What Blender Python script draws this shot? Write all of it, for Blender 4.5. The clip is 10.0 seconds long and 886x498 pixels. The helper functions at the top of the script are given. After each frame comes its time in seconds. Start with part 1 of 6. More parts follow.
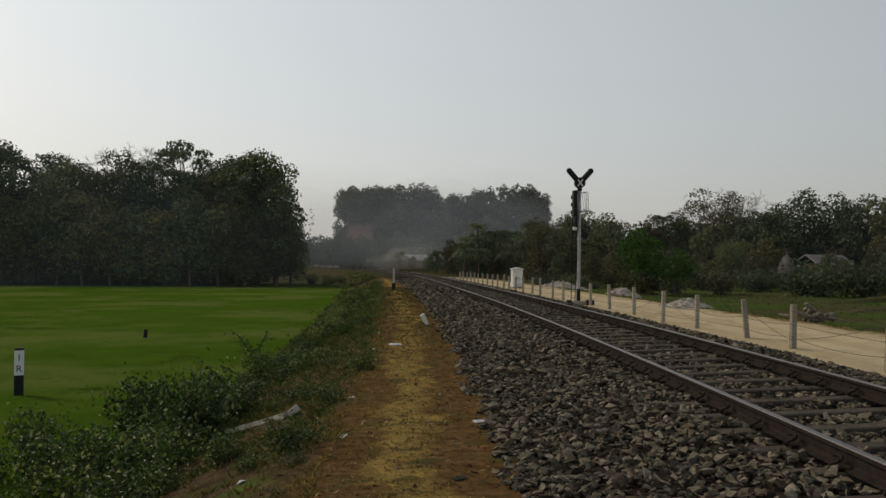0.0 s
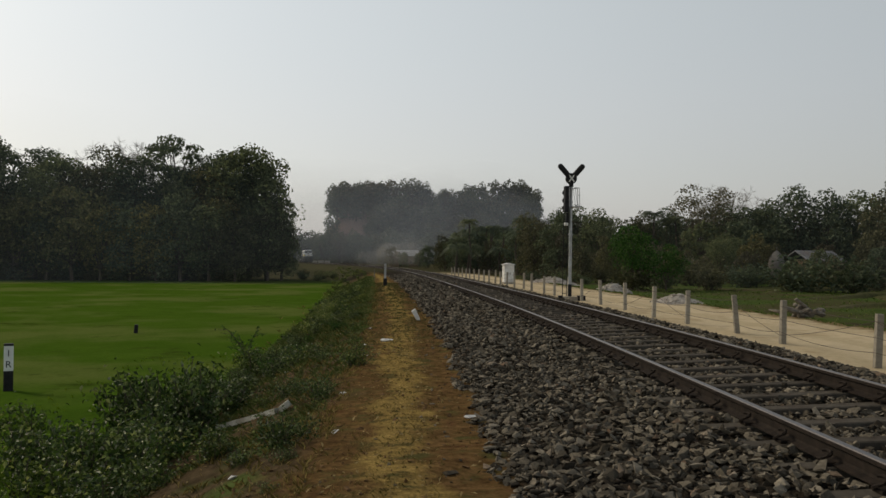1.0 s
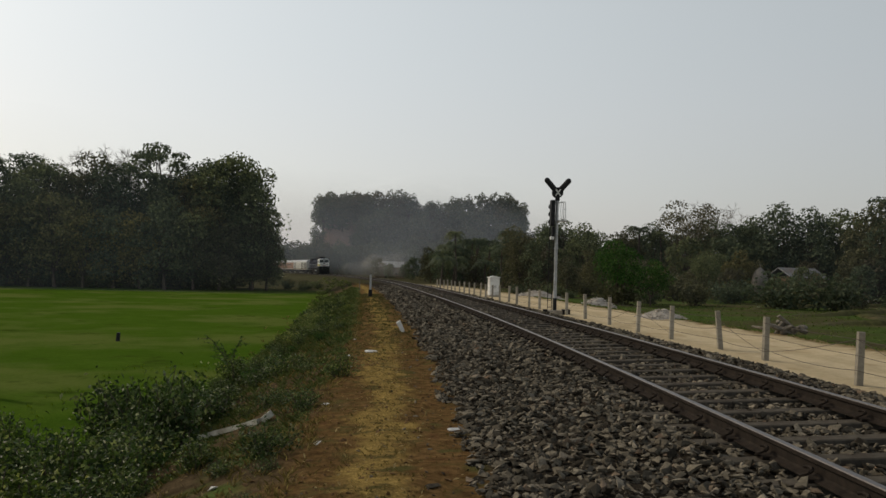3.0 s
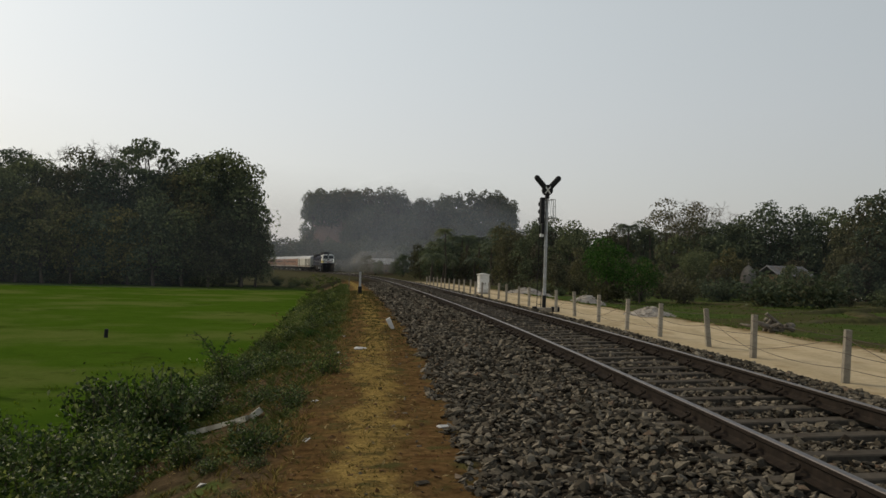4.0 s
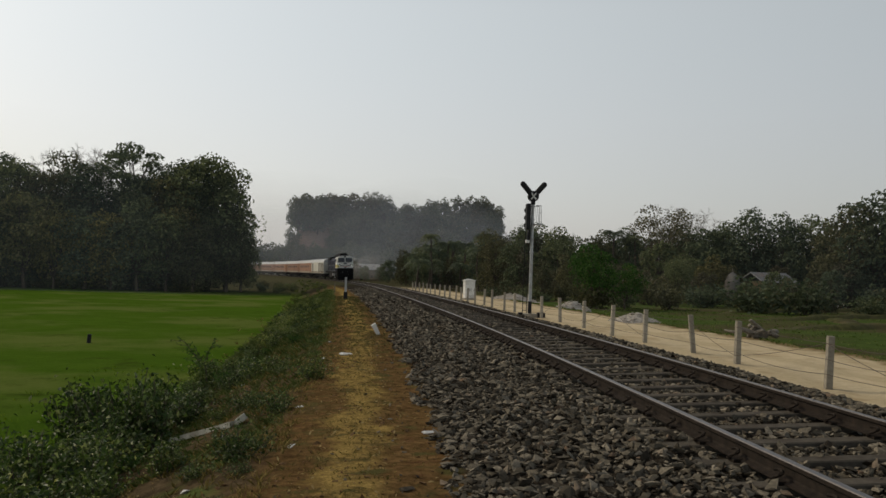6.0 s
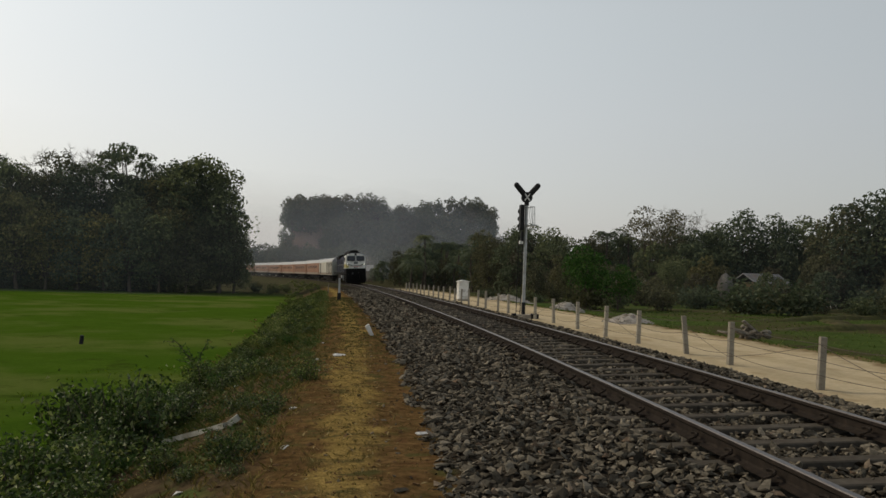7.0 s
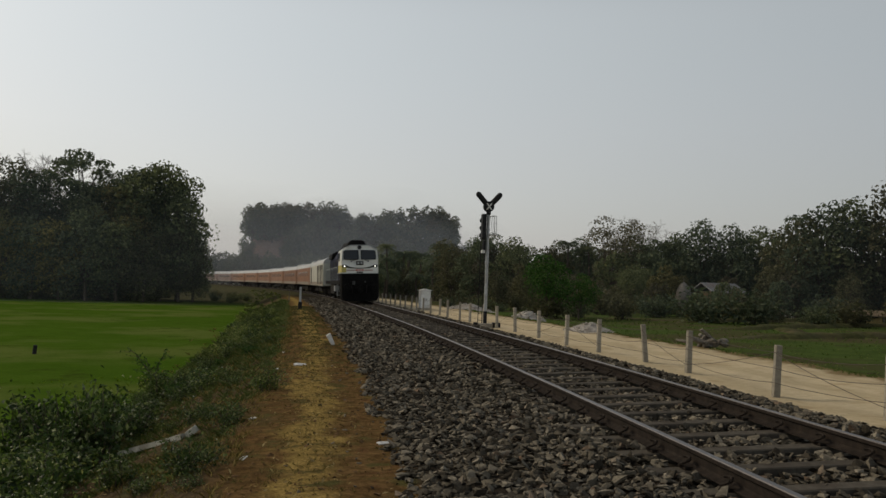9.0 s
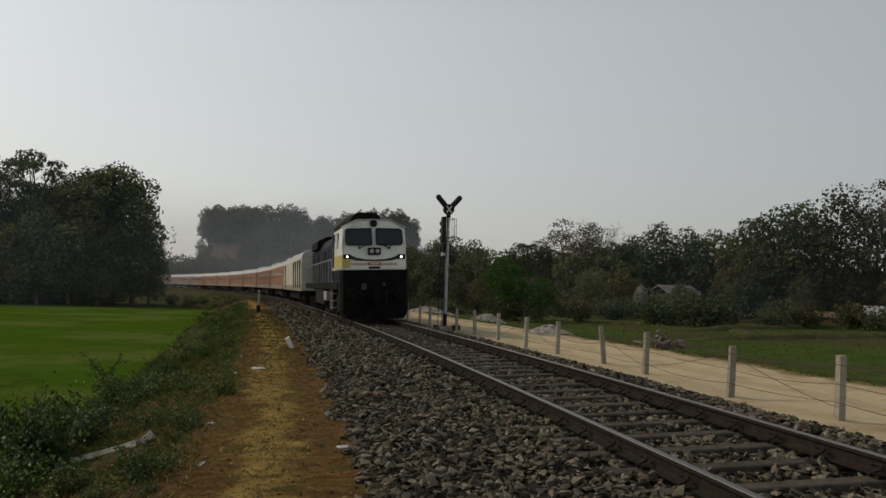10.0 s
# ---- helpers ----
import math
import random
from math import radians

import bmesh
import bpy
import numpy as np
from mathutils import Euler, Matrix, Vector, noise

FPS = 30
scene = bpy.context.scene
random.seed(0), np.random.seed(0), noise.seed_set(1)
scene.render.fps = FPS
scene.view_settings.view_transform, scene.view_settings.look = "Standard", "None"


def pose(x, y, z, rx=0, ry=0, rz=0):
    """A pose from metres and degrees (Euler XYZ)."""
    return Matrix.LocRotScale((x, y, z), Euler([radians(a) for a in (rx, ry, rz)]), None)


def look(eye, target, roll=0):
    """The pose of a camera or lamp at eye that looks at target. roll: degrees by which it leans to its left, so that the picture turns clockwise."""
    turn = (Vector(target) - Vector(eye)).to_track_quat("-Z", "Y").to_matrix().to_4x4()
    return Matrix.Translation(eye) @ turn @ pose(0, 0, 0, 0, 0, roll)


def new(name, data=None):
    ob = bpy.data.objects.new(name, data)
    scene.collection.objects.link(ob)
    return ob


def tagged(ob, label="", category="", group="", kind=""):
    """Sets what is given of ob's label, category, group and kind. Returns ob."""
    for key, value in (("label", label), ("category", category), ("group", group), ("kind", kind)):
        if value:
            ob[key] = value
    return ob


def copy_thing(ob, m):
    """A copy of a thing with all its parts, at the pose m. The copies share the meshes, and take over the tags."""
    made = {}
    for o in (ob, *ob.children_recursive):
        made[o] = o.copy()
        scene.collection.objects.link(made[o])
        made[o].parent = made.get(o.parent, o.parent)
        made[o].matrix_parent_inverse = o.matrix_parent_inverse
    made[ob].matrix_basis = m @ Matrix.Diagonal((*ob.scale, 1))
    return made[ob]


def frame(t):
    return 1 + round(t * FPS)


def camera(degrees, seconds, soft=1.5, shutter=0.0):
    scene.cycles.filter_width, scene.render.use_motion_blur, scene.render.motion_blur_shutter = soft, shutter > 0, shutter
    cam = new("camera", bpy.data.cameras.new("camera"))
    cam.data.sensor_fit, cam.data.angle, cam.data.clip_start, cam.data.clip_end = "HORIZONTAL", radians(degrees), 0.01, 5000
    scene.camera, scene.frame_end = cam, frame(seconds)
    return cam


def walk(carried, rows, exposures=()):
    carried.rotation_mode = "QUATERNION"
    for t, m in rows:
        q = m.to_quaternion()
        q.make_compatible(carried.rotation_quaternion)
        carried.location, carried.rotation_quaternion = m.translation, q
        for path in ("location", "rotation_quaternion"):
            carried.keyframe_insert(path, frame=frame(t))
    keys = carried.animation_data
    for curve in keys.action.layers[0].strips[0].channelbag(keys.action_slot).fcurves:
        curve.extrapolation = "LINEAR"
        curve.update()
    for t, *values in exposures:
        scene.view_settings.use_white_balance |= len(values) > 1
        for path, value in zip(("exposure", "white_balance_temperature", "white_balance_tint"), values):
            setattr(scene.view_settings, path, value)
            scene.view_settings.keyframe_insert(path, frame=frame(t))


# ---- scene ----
# ---- camera ----
EYE = 1.336  # over the rail tops, which lie at z = 0
cam = camera(56.0, 10.0, soft=1.5)
ROWS = [
    (0.0, 0.0, 1.032, -0.412), (0.5, -0.175, 0.918, -0.162), (1.0, -0.584, 0.728, -0.456), (1.5, -0.611, 0.806, -0.624),
    (2.0, -1.108, 1.038, -0.79), (2.5, -1.35, 1.618, -1.094), (4.0, -2.281, 1.387, -1.454), (4.5, -2.847, 1.351, -1.423),
    (5.0, -3.185, 1.297, -1.528), (5.5, -3.159, 1.631, -1.618), (7.0, -3.688, 1.886, -1.622), (7.5, -4.001, 1.95, -1.712),
    (8.0, -4.609, 2.337, -1.8), (8.5, -5.223, 2.412, -1.828), (9.0, -6.303, 2.573, -1.687), (9.5, -7.457, 2.494, -1.837),
    (10.0, -9.056, 2.84, -1.547),
]
walk(cam, [(t, pose(0, 0, EYE, 90 + pitch, roll, yaw)) for t, yaw, pitch, roll in ROWS], [(0.0, -0.08), (1.5, 0.03), (7.0, 0.03), (8.0, -0.12), (10.0, -0.1)])

# ---- light ----
SUN_AZ, SUN_EL = radians(-62), radians(38)
world = bpy.data.worlds.new("hazy_sky")
scene.world = world
world.use_nodes = True
wt = world.node_tree
wt.nodes.clear()
w_sky = wt.nodes.new("ShaderNodeTexSky")
w_sky.sky_type, w_sky.sun_disc = "NISHITA", False
w_sky.sun_elevation, w_sky.sun_rotation = SUN_EL, SUN_AZ
w_sky.air_density, w_sky.dust_density, w_sky.ozone_density = 1.0, 4.0, 1.0
w_bg = wt.nodes.new("ShaderNodeBackground")
w_bg.inputs[1].default_value = 0.042
w_haze = wt.nodes.new("ShaderNodeBackground")  # bright milky haze low down, thinner and darker overhead
w_pos = wt.nodes.new("ShaderNodeTexCoord")
w_sep = wt.nodes.new("ShaderNodeSeparateXYZ")
w_ramp = wt.nodes.new("ShaderNodeValToRGB")
w_ramp.color_ramp.interpolation = "EASE"
w_el = w_ramp.color_ramp.elements
w_el[0].position, w_el[0].color = 0.0, (0.71, 0.69, 0.675, 1)
w_el[1].position, w_el[1].color = 1.0, (0.06, 0.075, 0.09, 1)
for w_at, w_col in ((0.12, (0.71, 0.712, 0.686, 1)), (0.30, (0.7, 0.724, 0.692, 1)), (0.55, (0.12, 0.13, 0.13, 1))):
    w_el.new(w_at).color = w_col
wt.links.new(w_pos.outputs["Generated"], w_sep.inputs[0])
wt.links.new(w_sep.outputs[2], w_ramp.inputs[0])
w_dot = wt.nodes.new("ShaderNodeVectorMath")  # brighter towards the veiled sun
w_dot.operation = "DOT_PRODUCT"
w_dot.inputs[1].default_value = (math.sin(SUN_AZ), math.cos(SUN_AZ), 0)
w_half = wt.nodes.new("ShaderNodeMath")
w_half.operation = "MULTIPLY_ADD"
w_half.inputs[1].default_value, w_half.inputs[2].default_value = 0.5, 0.5
w_side = wt.nodes.new("ShaderNodeValToRGB")  # a second, fainter brightening opposite the sun
w_parts = w_side.color_ramp.elements
w_parts[0].position, w_parts[0].color = 0.0, (1.0, 0.98, 0.95, 1)
w_parts[1].position, w_parts[1].color = 0.95, (0.8, 0.8, 0.8, 1)
for w_at, w_v in ((0.2, 0.92), (0.35, 0.57), (0.42, 0.5)):
    w_parts.new(w_at).color = (w_v, w_v, w_v, 1)
wt.links.new(w_dot.outputs["Value"], w_half.inputs[0])
wt.links.new(w_half.outputs[0], w_side.inputs[0])
wt.links.new(w_pos.outputs["Generated"], w_dot.inputs[0])
wt.links.new(w_ramp.outputs[0], w_haze.inputs[0])
wt.links.new(w_side.outputs[0], w_haze.inputs[1])
w_add = wt.nodes.new("ShaderNodeAddShader")
w_out = wt.nodes.new("ShaderNodeOutputWorld")
wt.links.new(w_sky.outputs[0], w_bg.inputs[0])
wt.links.new(w_bg.outputs[0], w_add.inputs[0])
wt.links.new(w_haze.outputs[0], w_add.inputs[1])
wt.links.new(w_add.outputs[0], w_out.inputs[0])
sun = new("sun", bpy.data.lights.new("sun", "SUN"))
sun.data.energy, sun.data.angle, sun.data.color = 1.5, radians(9), (1.0, 0.87, 0.66)
sun.matrix_world = look((60 * math.sin(SUN_AZ), 60 * math.cos(SUN_AZ), 60 * math.tan(SUN_EL)), (0, 0, 0))

# ---- the line of the track ----
rng = np.random.default_rng(7)
S = np.arange(-60.0, 760.0, 1.0)
KAPPA = np.interp(S, [-60, 0, 50, 110, 180, 300, 760], [-1.0e-3, -2.63e-3, -0.13e-3, -1.38e-3, -1.02e-3, -1.89e-3, -1.9e-3])
TH = np.concatenate([[0], np.cumsum((KAPPA[1:] + KAPPA[:-1]) / 2)])
TH += -0.0048 - TH[60]
MID = (TH[1:] + TH[:-1]) / 2
PX = np.concatenate([[0], np.cumsum(np.sin(MID))])
PY = np.concatenate([[0], np.cumsum(np.cos(MID))])
PX, PY = PX + 4.0688 - PX[60], PY - PY[60]
CANT = 0.04  # the outer rail lies higher: rise per metre across


def line(s):
    """Place and heading of the track's middle at s metres."""
    return np.interp(s, S, PX), np.interp(s, S, PY), np.interp(s, S, TH)


def beside(s, u):
    x, y, a = line(s)
    return x + u * np.cos(a), y - u * np.sin(a)


def across(x, y):
    return (x - np.interp(y, PY, PX)) * np.cos(np.interp(y, PY, TH))


def smooth(a, b, v):
    v = np.clip((v - a) / (b - a), 0, 1)
    return v * v * (3 - 2 * v)


PROFILE_U = [-8.6, -7.2, -5.6, -5.1, -4.3, -3.4, -2.0, -1.5, -1.1, -0.95, 0.95, 1.2, 1.5, 2.1, 3.3, 9.0, 10.6]
PROFILE_Z = [-1.7, -1.35, -0.62, -0.5, -0.45, -0.47, -0.245, -0.2, -0.215, -0.26, -0.26, -0.215, -0.2, -0.26, -0.45, -0.5, -0.85]


def wobble(x, y, size, seed=0.0):
    """Cheap smooth unevenness, about -1 to 1."""
    a, b = x / size + seed, y / size + 1.7 * seed
    return (np.sin(a * 1.3 + 2.1 * np.sin(b * 0.7)) + np.sin(b * 1.7 + 1.9 * np.sin(a * 0.9 + 1)) + np.sin(a * 2.9 - b * 2.3)) / 3


def ground_z(x, y):
    u = across(x, y)
    z = np.interp(u, PROFILE_U, PROFILE_Z)
    z = z + u * CANT * (1 - smooth(1.9, 2.6, np.abs(u)))
    near = smooth(2.2, 4.0, np.abs(u))
    z = z + near * (0.025 * wobble(x, y, 0.5, 3) + 0.04 * wobble(x, y, 1.7, 8))
    slope = smooth(-9, -7.5, u) * (1 - smooth(-5.6, -5.2, u))
    z = z + slope * 0.12 * wobble(x, y, 1.1, 5)
    hill = smooth(-56, -45, x + 0.13 * (y - 400)) * (1 - smooth(46, 80, x)) * smooth(385, 425, y) * (1 - smooth(600, 800, y))
    z = z + np.interp(x, [-20, 4, 18, 42], [26.0, 23.2, 24.0, 27.5]) * hill * (1 + 0.06 * wobble(x, y, 22, 2))
    z = z + 5 * smooth(150, 420, y) * smooth(30, 200, x)
    return z


# ---- materials ----
def material(name, rough=0.8, metal=0.0, spec=0.4):
    m = bpy.data.materials.new(name)
    m.use_nodes = True
    b = m.node_tree.nodes["Principled BSDF"]
    b.inputs["Roughness"].default_value = rough
    b.inputs["Metallic"].default_value = metal
    b.inputs["Specular IOR Level"].default_value = spec if rough < 0.5 else spec * 0.22
    return m, m.node_tree, b


def node(nt, kind, **values):
    n = nt.nodes.new(kind)
    for k, v in values.items():
        n.inputs[k.replace("_", " ")].default_value = v
    return n


def ramp(nt, source, stops):
    r = nt.nodes.new("ShaderNodeValToRGB")
    e = r.color_ramp.elements
    e[0].position, e[0].color = stops[0][0], (*stops[0][1], 1)
    e[1].position, e[1].color = stops[-1][0], (*stops[-1][1], 1)
    for p, c in stops[1:-1]:
        e.new(p).color = (*c, 1)
    nt.links.new(source, r.inputs[0])
    return r.outputs[0]


def mixed(nt, fac, a, b, how="MIX"):
    n = nt.nodes.new("ShaderNodeMix")
    n.data_type, n.blend_type = "RGBA", how
    for sock, v in ((n.inputs[0], fac), (n.inputs[6], a), (n.inputs[7], b)):
        if isinstance(v, bpy.types.NodeSocket):
            nt.links.new(v, sock)
        elif isinstance(v, tuple):
            sock.default_value = (*v, 1)
        else:
            sock.default_value = v
    return n.outputs[2]


def noise_of(nt, vector, scale, detail=4.0, rough=0.6):
    n = node(nt, "ShaderNodeTexNoise", Scale=scale, Detail=detail, Roughness=rough)
    nt.links.new(vector, n.inputs["Vector"])
    return n.outputs["Fac"]


def bump(nt, bsdf, height, strength, distance):
    n = node(nt, "ShaderNodeBump", Strength=strength, Distance=distance)
    nt.links.new(height, n.inputs["Height"])
    nt.links.new(n.outputs[0], bsdf.inputs["Normal"])


def grained(name, c1, c2, scale=8.0, rough=0.8, metal=0.0, relief=0.004, per_object=0.0, dirt=None):
    """Paint, concrete, metal, soil: two tones of noise, dirt at a larger scale, fine relief."""
    m, nt, b = material(name, rough, metal)
    pos = nt.nodes.new("ShaderNodeTexCoord").outputs["Object"]
    fine, coarse = noise_of(nt, pos, scale, 6), noise_of(nt, pos, scale * 0.17, 3)
    col = ramp(nt, fine, [(0.3, c1), (0.7, c2)])
    if dirt:
        col = mixed(nt, ramp(nt, coarse, [(0.48, (0, 0, 0)), (0.68, (0.7, 0.7, 0.7))]), col, dirt)
    if per_object:
        info = nt.nodes.new("ShaderNodeObjectInfo")
        k = 1 - per_object
        col = mixed(nt, 1.0, col, ramp(nt, info.outputs["Random"], [(0, (k, k, k)), (1, (1 + per_object,) * 3)]), "MULTIPLY")
    nt.links.new(col, b.inputs["Base Color"])
    bump(nt, b, fine, 0.5, relief)
    return m


def leafy(name, stops, rough=0.55, per_object=0.3):
    """Leaves that differ one from another and plant from plant."""
    m, nt, b = material(name, rough, 0, 0.25)
    geo, info = nt.nodes.new("ShaderNodeNewGeometry"), nt.nodes.new("ShaderNodeObjectInfo")
    col = ramp(nt, geo.outputs["Random Per Island"], stops)
    k = 1 - per_object
    col = mixed(nt, 1.0, col, ramp(nt, info.outputs["Random"], [(0, (k, k, k)), (0.5, (1, 1, 1)), (1, (1 + per_object, 1 + 0.6 * per_object, 1 - 0.3 * per_object))]), "MULTIPLY")
    nt.links.new(col, b.inputs["Base Color"])
    thin = nt.nodes.new("ShaderNodeBsdfTranslucent")
    both = nt.nodes.new("ShaderNodeMixShader")
    both.inputs[0].default_value = 0.3
    nt.links.new(mixed(nt, 1.0, col, (1.1, 1.15, 0.85), "MULTIPLY"), thin.inputs[0])
    nt.links.new(b.outputs[0], both.inputs[1])
    nt.links.new(thin.outputs[0], both.inputs[2])
    nt.links.new(both.outputs[0], nt.nodes["Material Output"].inputs[0])
    return m


M_LEAF = leafy("dark_leaves", [(0, (0.06, 0.08, 0.055)), (0.6, (0.1, 0.124, 0.078)), (1, (0.158, 0.178, 0.106))])
M_LEAF_OLIVE = leafy("olive_leaves", [(0, (0.06, 0.064, 0.038)), (0.6, (0.098, 0.098, 0.055)), (1, (0.15, 0.138, 0.078))])
M_LEAF_GREEN = leafy("fresh_leaves", [(0, (0.026, 0.062, 0.015)), (0.6, (0.047, 0.104, 0.025)), (1, (0.09, 0.155, 0.038))], per_object=0.15)
# dry leaves, also lightened and greyed to colour in haze on far trees
M_LEAF_DRY = leafy("dry_hazed_leaves", [(0, (0.08, 0.078, 0.052)), (0.6, (0.13, 0.12, 0.08)), (1, (0.19, 0.168, 0.115))])
# distance haze over the hill is put into this paled leaf colour
M_LEAF_HAZED = leafy("hazed_hill_leaves", [(0, (0.1, 0.115, 0.085)), (0.6, (0.155, 0.168, 0.115)), (1, (0.22, 0.21, 0.14))], 0.8, 0.4)
# wide range: sunlit tops and shaded leaves are put into the colour
M_WEED = leafy("weed_leaves", [(0, (0.014, 0.028, 0.007)), (0.5, (0.045, 0.08, 0.018)), (0.85, (0.1, 0.145, 0.042)), (1, (0.27, 0.3, 0.13))], 0.45)
M_WEED_OLIVE = leafy("olive_weed_leaves", [(0, (0.075, 0.11, 0.032)), (0.6, (0.15, 0.195, 0.062)), (1, (0.28, 0.285, 0.13))])
M_LEAF_RUST = leafy("russet_leaves", [(0, (0.1, 0.103, 0.05)), (0.6, (0.162, 0.158, 0.073)), (1, (0.24, 0.215, 0.1))])
M_BARK = grained("bark", (0.05, 0.04, 0.03), (0.12, 0.10, 0.08), 14, 0.9, relief=0.02)
M_TWIG = grained("bare_twigs", (0.22, 0.2, 0.175), (0.32, 0.3, 0.265), 9, 0.9)
M_STEEL = grained("polished_rail_head", (0.15, 0.13, 0.115), (0.24, 0.215, 0.195), 30, 0.45, 1.0, 0.0005)
M_RUST = grained("rusty_rail_side", (0.014, 0.0115, 0.0095), (0.034, 0.026, 0.02), 12, 0.9, 0.0, 0.002)
M_SLEEPER = grained("sleeper_concrete", (0.06, 0.053, 0.042), (0.11, 0.098, 0.078), 14, 0.9, 0, 0.004, 0.2, (0.055, 0.043, 0.032))
M_CONCRETE = grained("post_concrete", (0.22, 0.2, 0.16), (0.36, 0.33, 0.27), 12, 0.9, 0, 0.004, 0.15, (0.2, 0.17, 0.13))
M_WHITE = grained("white_paint", (0.62, 0.62, 0.6), (0.78, 0.78, 0.75), 9, 0.6, 0, 0.001, 0, (0.45, 0.42, 0.36))
M_BLACK = grained("black_paint", (0.012, 0.012, 0.013), (0.03, 0.03, 0.03), 9, 0.5, 0, 0.001)
M_GREY = grained("grey_metal", (0.32, 0.33, 0.33), (0.46, 0.47, 0.47), 10, 0.5, 0.3, 0.001, 0, (0.22, 0.2, 0.17))
M_WIRE = grained("barbed_wire", (0.06, 0.05, 0.045), (0.12, 0.1, 0.08), 30, 0.7, 0.5)


def stone_material():
    m, nt, b = material("ballast_stone", 0.88, 0, 0.3)
    geo = nt.nodes.new("ShaderNodeNewGeometry")
    info = nt.nodes.new("ShaderNodeObjectInfo")
    both = node(nt, "ShaderNodeMath")
    both.operation = "ADD"
    nt.links.new(geo.outputs["Random Per Island"], both.inputs[0])
    nt.links.new(info.outputs["Random"], both.inputs[1])
    turn = node(nt, "ShaderNodeMath")
    turn.operation = "FRACT"
    nt.links.new(both.outputs[0], turn.inputs[0])
    col = ramp(nt, turn.outputs[0], [(0, (0.024, 0.02, 0.015)), (0.3, (0.08, 0.07, 0.053)), (0.6, (0.142, 0.125, 0.095)), (0.85, (0.2, 0.177, 0.136)), (0.96, (0.27, 0.24, 0.186)), (1, (0.15, 0.1, 0.066))])
    pos = nt.nodes.new("ShaderNodeTexCoord").outputs["Object"]
    fine = noise_of(nt, pos, 45, 5)
    col = mixed(nt, 0.75, col, ramp(nt, fine, [(0.3, (0.4, 0.4, 0.4)), (0.7, (1.35, 1.32, 1.27))]), "MULTIPLY")
    nt.links.new(col, b.inputs["Base Color"])
    bump(nt, b, fine, 0.4, 0.004)
    return m


M_STONE = stone_material()


def ground_material():
    """Zones across the line: paddy, weedy slope, trodden path, ballast bed, sand road, rough fields; ragged edges between them."""
    m, nt, b = material("ground_soils", 1.0, 0, 0.0)
    pos = nt.nodes.new("ShaderNodeTexCoord").outputs["Object"]
    uv = nt.nodes.new("ShaderNodeUVMap")
    uv.uv_map = "across"
    sep = nt.nodes.new("ShaderNodeSeparateXYZ")
    nt.links.new(uv.outputs[0], sep.inputs[0])
    n1, n2, n3, n4 = noise_of(nt, pos, 0.9, 5), noise_of(nt, pos, 7, 8, 0.75), noise_of(nt, pos, 0.11, 4), noise_of(nt, pos, 45, 4)
    shift = node(nt, "ShaderNodeMath")
    shift.operation = "MULTIPLY_ADD"
    nt.links.new(n1, shift.inputs[0])
    shift.inputs[1].default_value, shift.inputs[2].default_value = 1.6, -0.8
    total = node(nt, "ShaderNodeMath")
    nt.links.new(sep.outputs[0], total.inputs[0])
    nt.links.new(shift.outputs[0], total.inputs[1])

    def edge(a, c, src=None):
        r = node(nt, "ShaderNodeMapRange")
        r.interpolation_type = "SMOOTHSTEP"
        nt.links.new(src if src is not None else total.outputs[0], r.inputs[0])
        r.inputs[1].default_value, r.inputs[2].default_value = a, c
        return r.outputs[0]

    paddy = mixed(nt, edge(0.45, 0.62, n3), ramp(nt, n1, [(0.25, (0.048, 0.097, 0.009)), (0.75, (0.07, 0.124, 0.013))]), (0.105, 0.137, 0.03))
    clump = noise_of(nt, pos, 0.42, 6, 0.7)
    paddy = mixed(nt, edge(0.56, 0.72, clump), paddy, (0.04, 0.062, 0.01))
    paddy = mixed(nt, 0.5, paddy, ramp(nt, n2, [(0.3, (0.7, 0.7, 0.7)), (0.7, (1.25, 1.25, 1.3))]), "MULTIPLY")
    soil = ramp(nt, n2, [(0.3, (0.035, 0.027, 0.016)), (0.5, (0.085, 0.063, 0.036)), (0.7, (0.15, 0.11, 0.065))])
    weeds = mixed(nt, edge(0.5, 0.66, n1), soil, ramp(nt, n2, [(0.3, (0.05, 0.072, 0.02)), (0.7, (0.11, 0.145, 0.045))]))
    path = ramp(nt, n2, [(0.32, (0.042, 0.026, 0.012)), (0.5, (0.132, 0.08, 0.033)), (0.68, (0.225, 0.14, 0.06))])
    tread = noise_of(nt, pos, 2.4, 7, 0.72)
    path = mixed(nt, edge(0.5, 0.66, tread), path, ramp(nt, n4, [(0.3, (0.055, 0.052, 0.018)), (0.7, (0.13, 0.115, 0.045))]))
    path = mixed(nt, edge(0.44, 0.3, tread), path, ramp(nt, n4, [(0.3, (0.07, 0.034, 0.016)), (0.7, (0.17, 0.09, 0.045))]))
    worn = mixed(nt, 0.6, ramp(nt, n4, [(0.3, (0.18, 0.125, 0.038)), (0.7, (0.46, 0.33, 0.115))]), ramp(nt, n2, [(0.32, (0.35, 0.33, 0.3)), (0.6, (1.2, 1.2, 1.15))]), "MULTIPLY")
    worn = mixed(nt, edge(0.5, 0.64, tread), worn, path)
    # bed kept very dark, putting the shade between stones into its colour
    bed = ramp(nt, n4, [(0.3, (0.015, 0.013, 0.01)), (0.7, (0.065, 0.055, 0.043))])
    sand = mixed(nt, edge(0.5, 0.68, n1), ramp(nt, n2, [(0.3, (0.46, 0.375, 0.24)), (0.7, (0.62, 0.52, 0.345))]), (0.42, 0.33, 0.2))
    rough = mixed(nt, edge(0.42, 0.6, n3), ramp(nt, n1, [(0.3, (0.048, 0.075, 0.02)), (0.7, (0.075, 0.11, 0.03))]), (0.075, 0.07, 0.035))
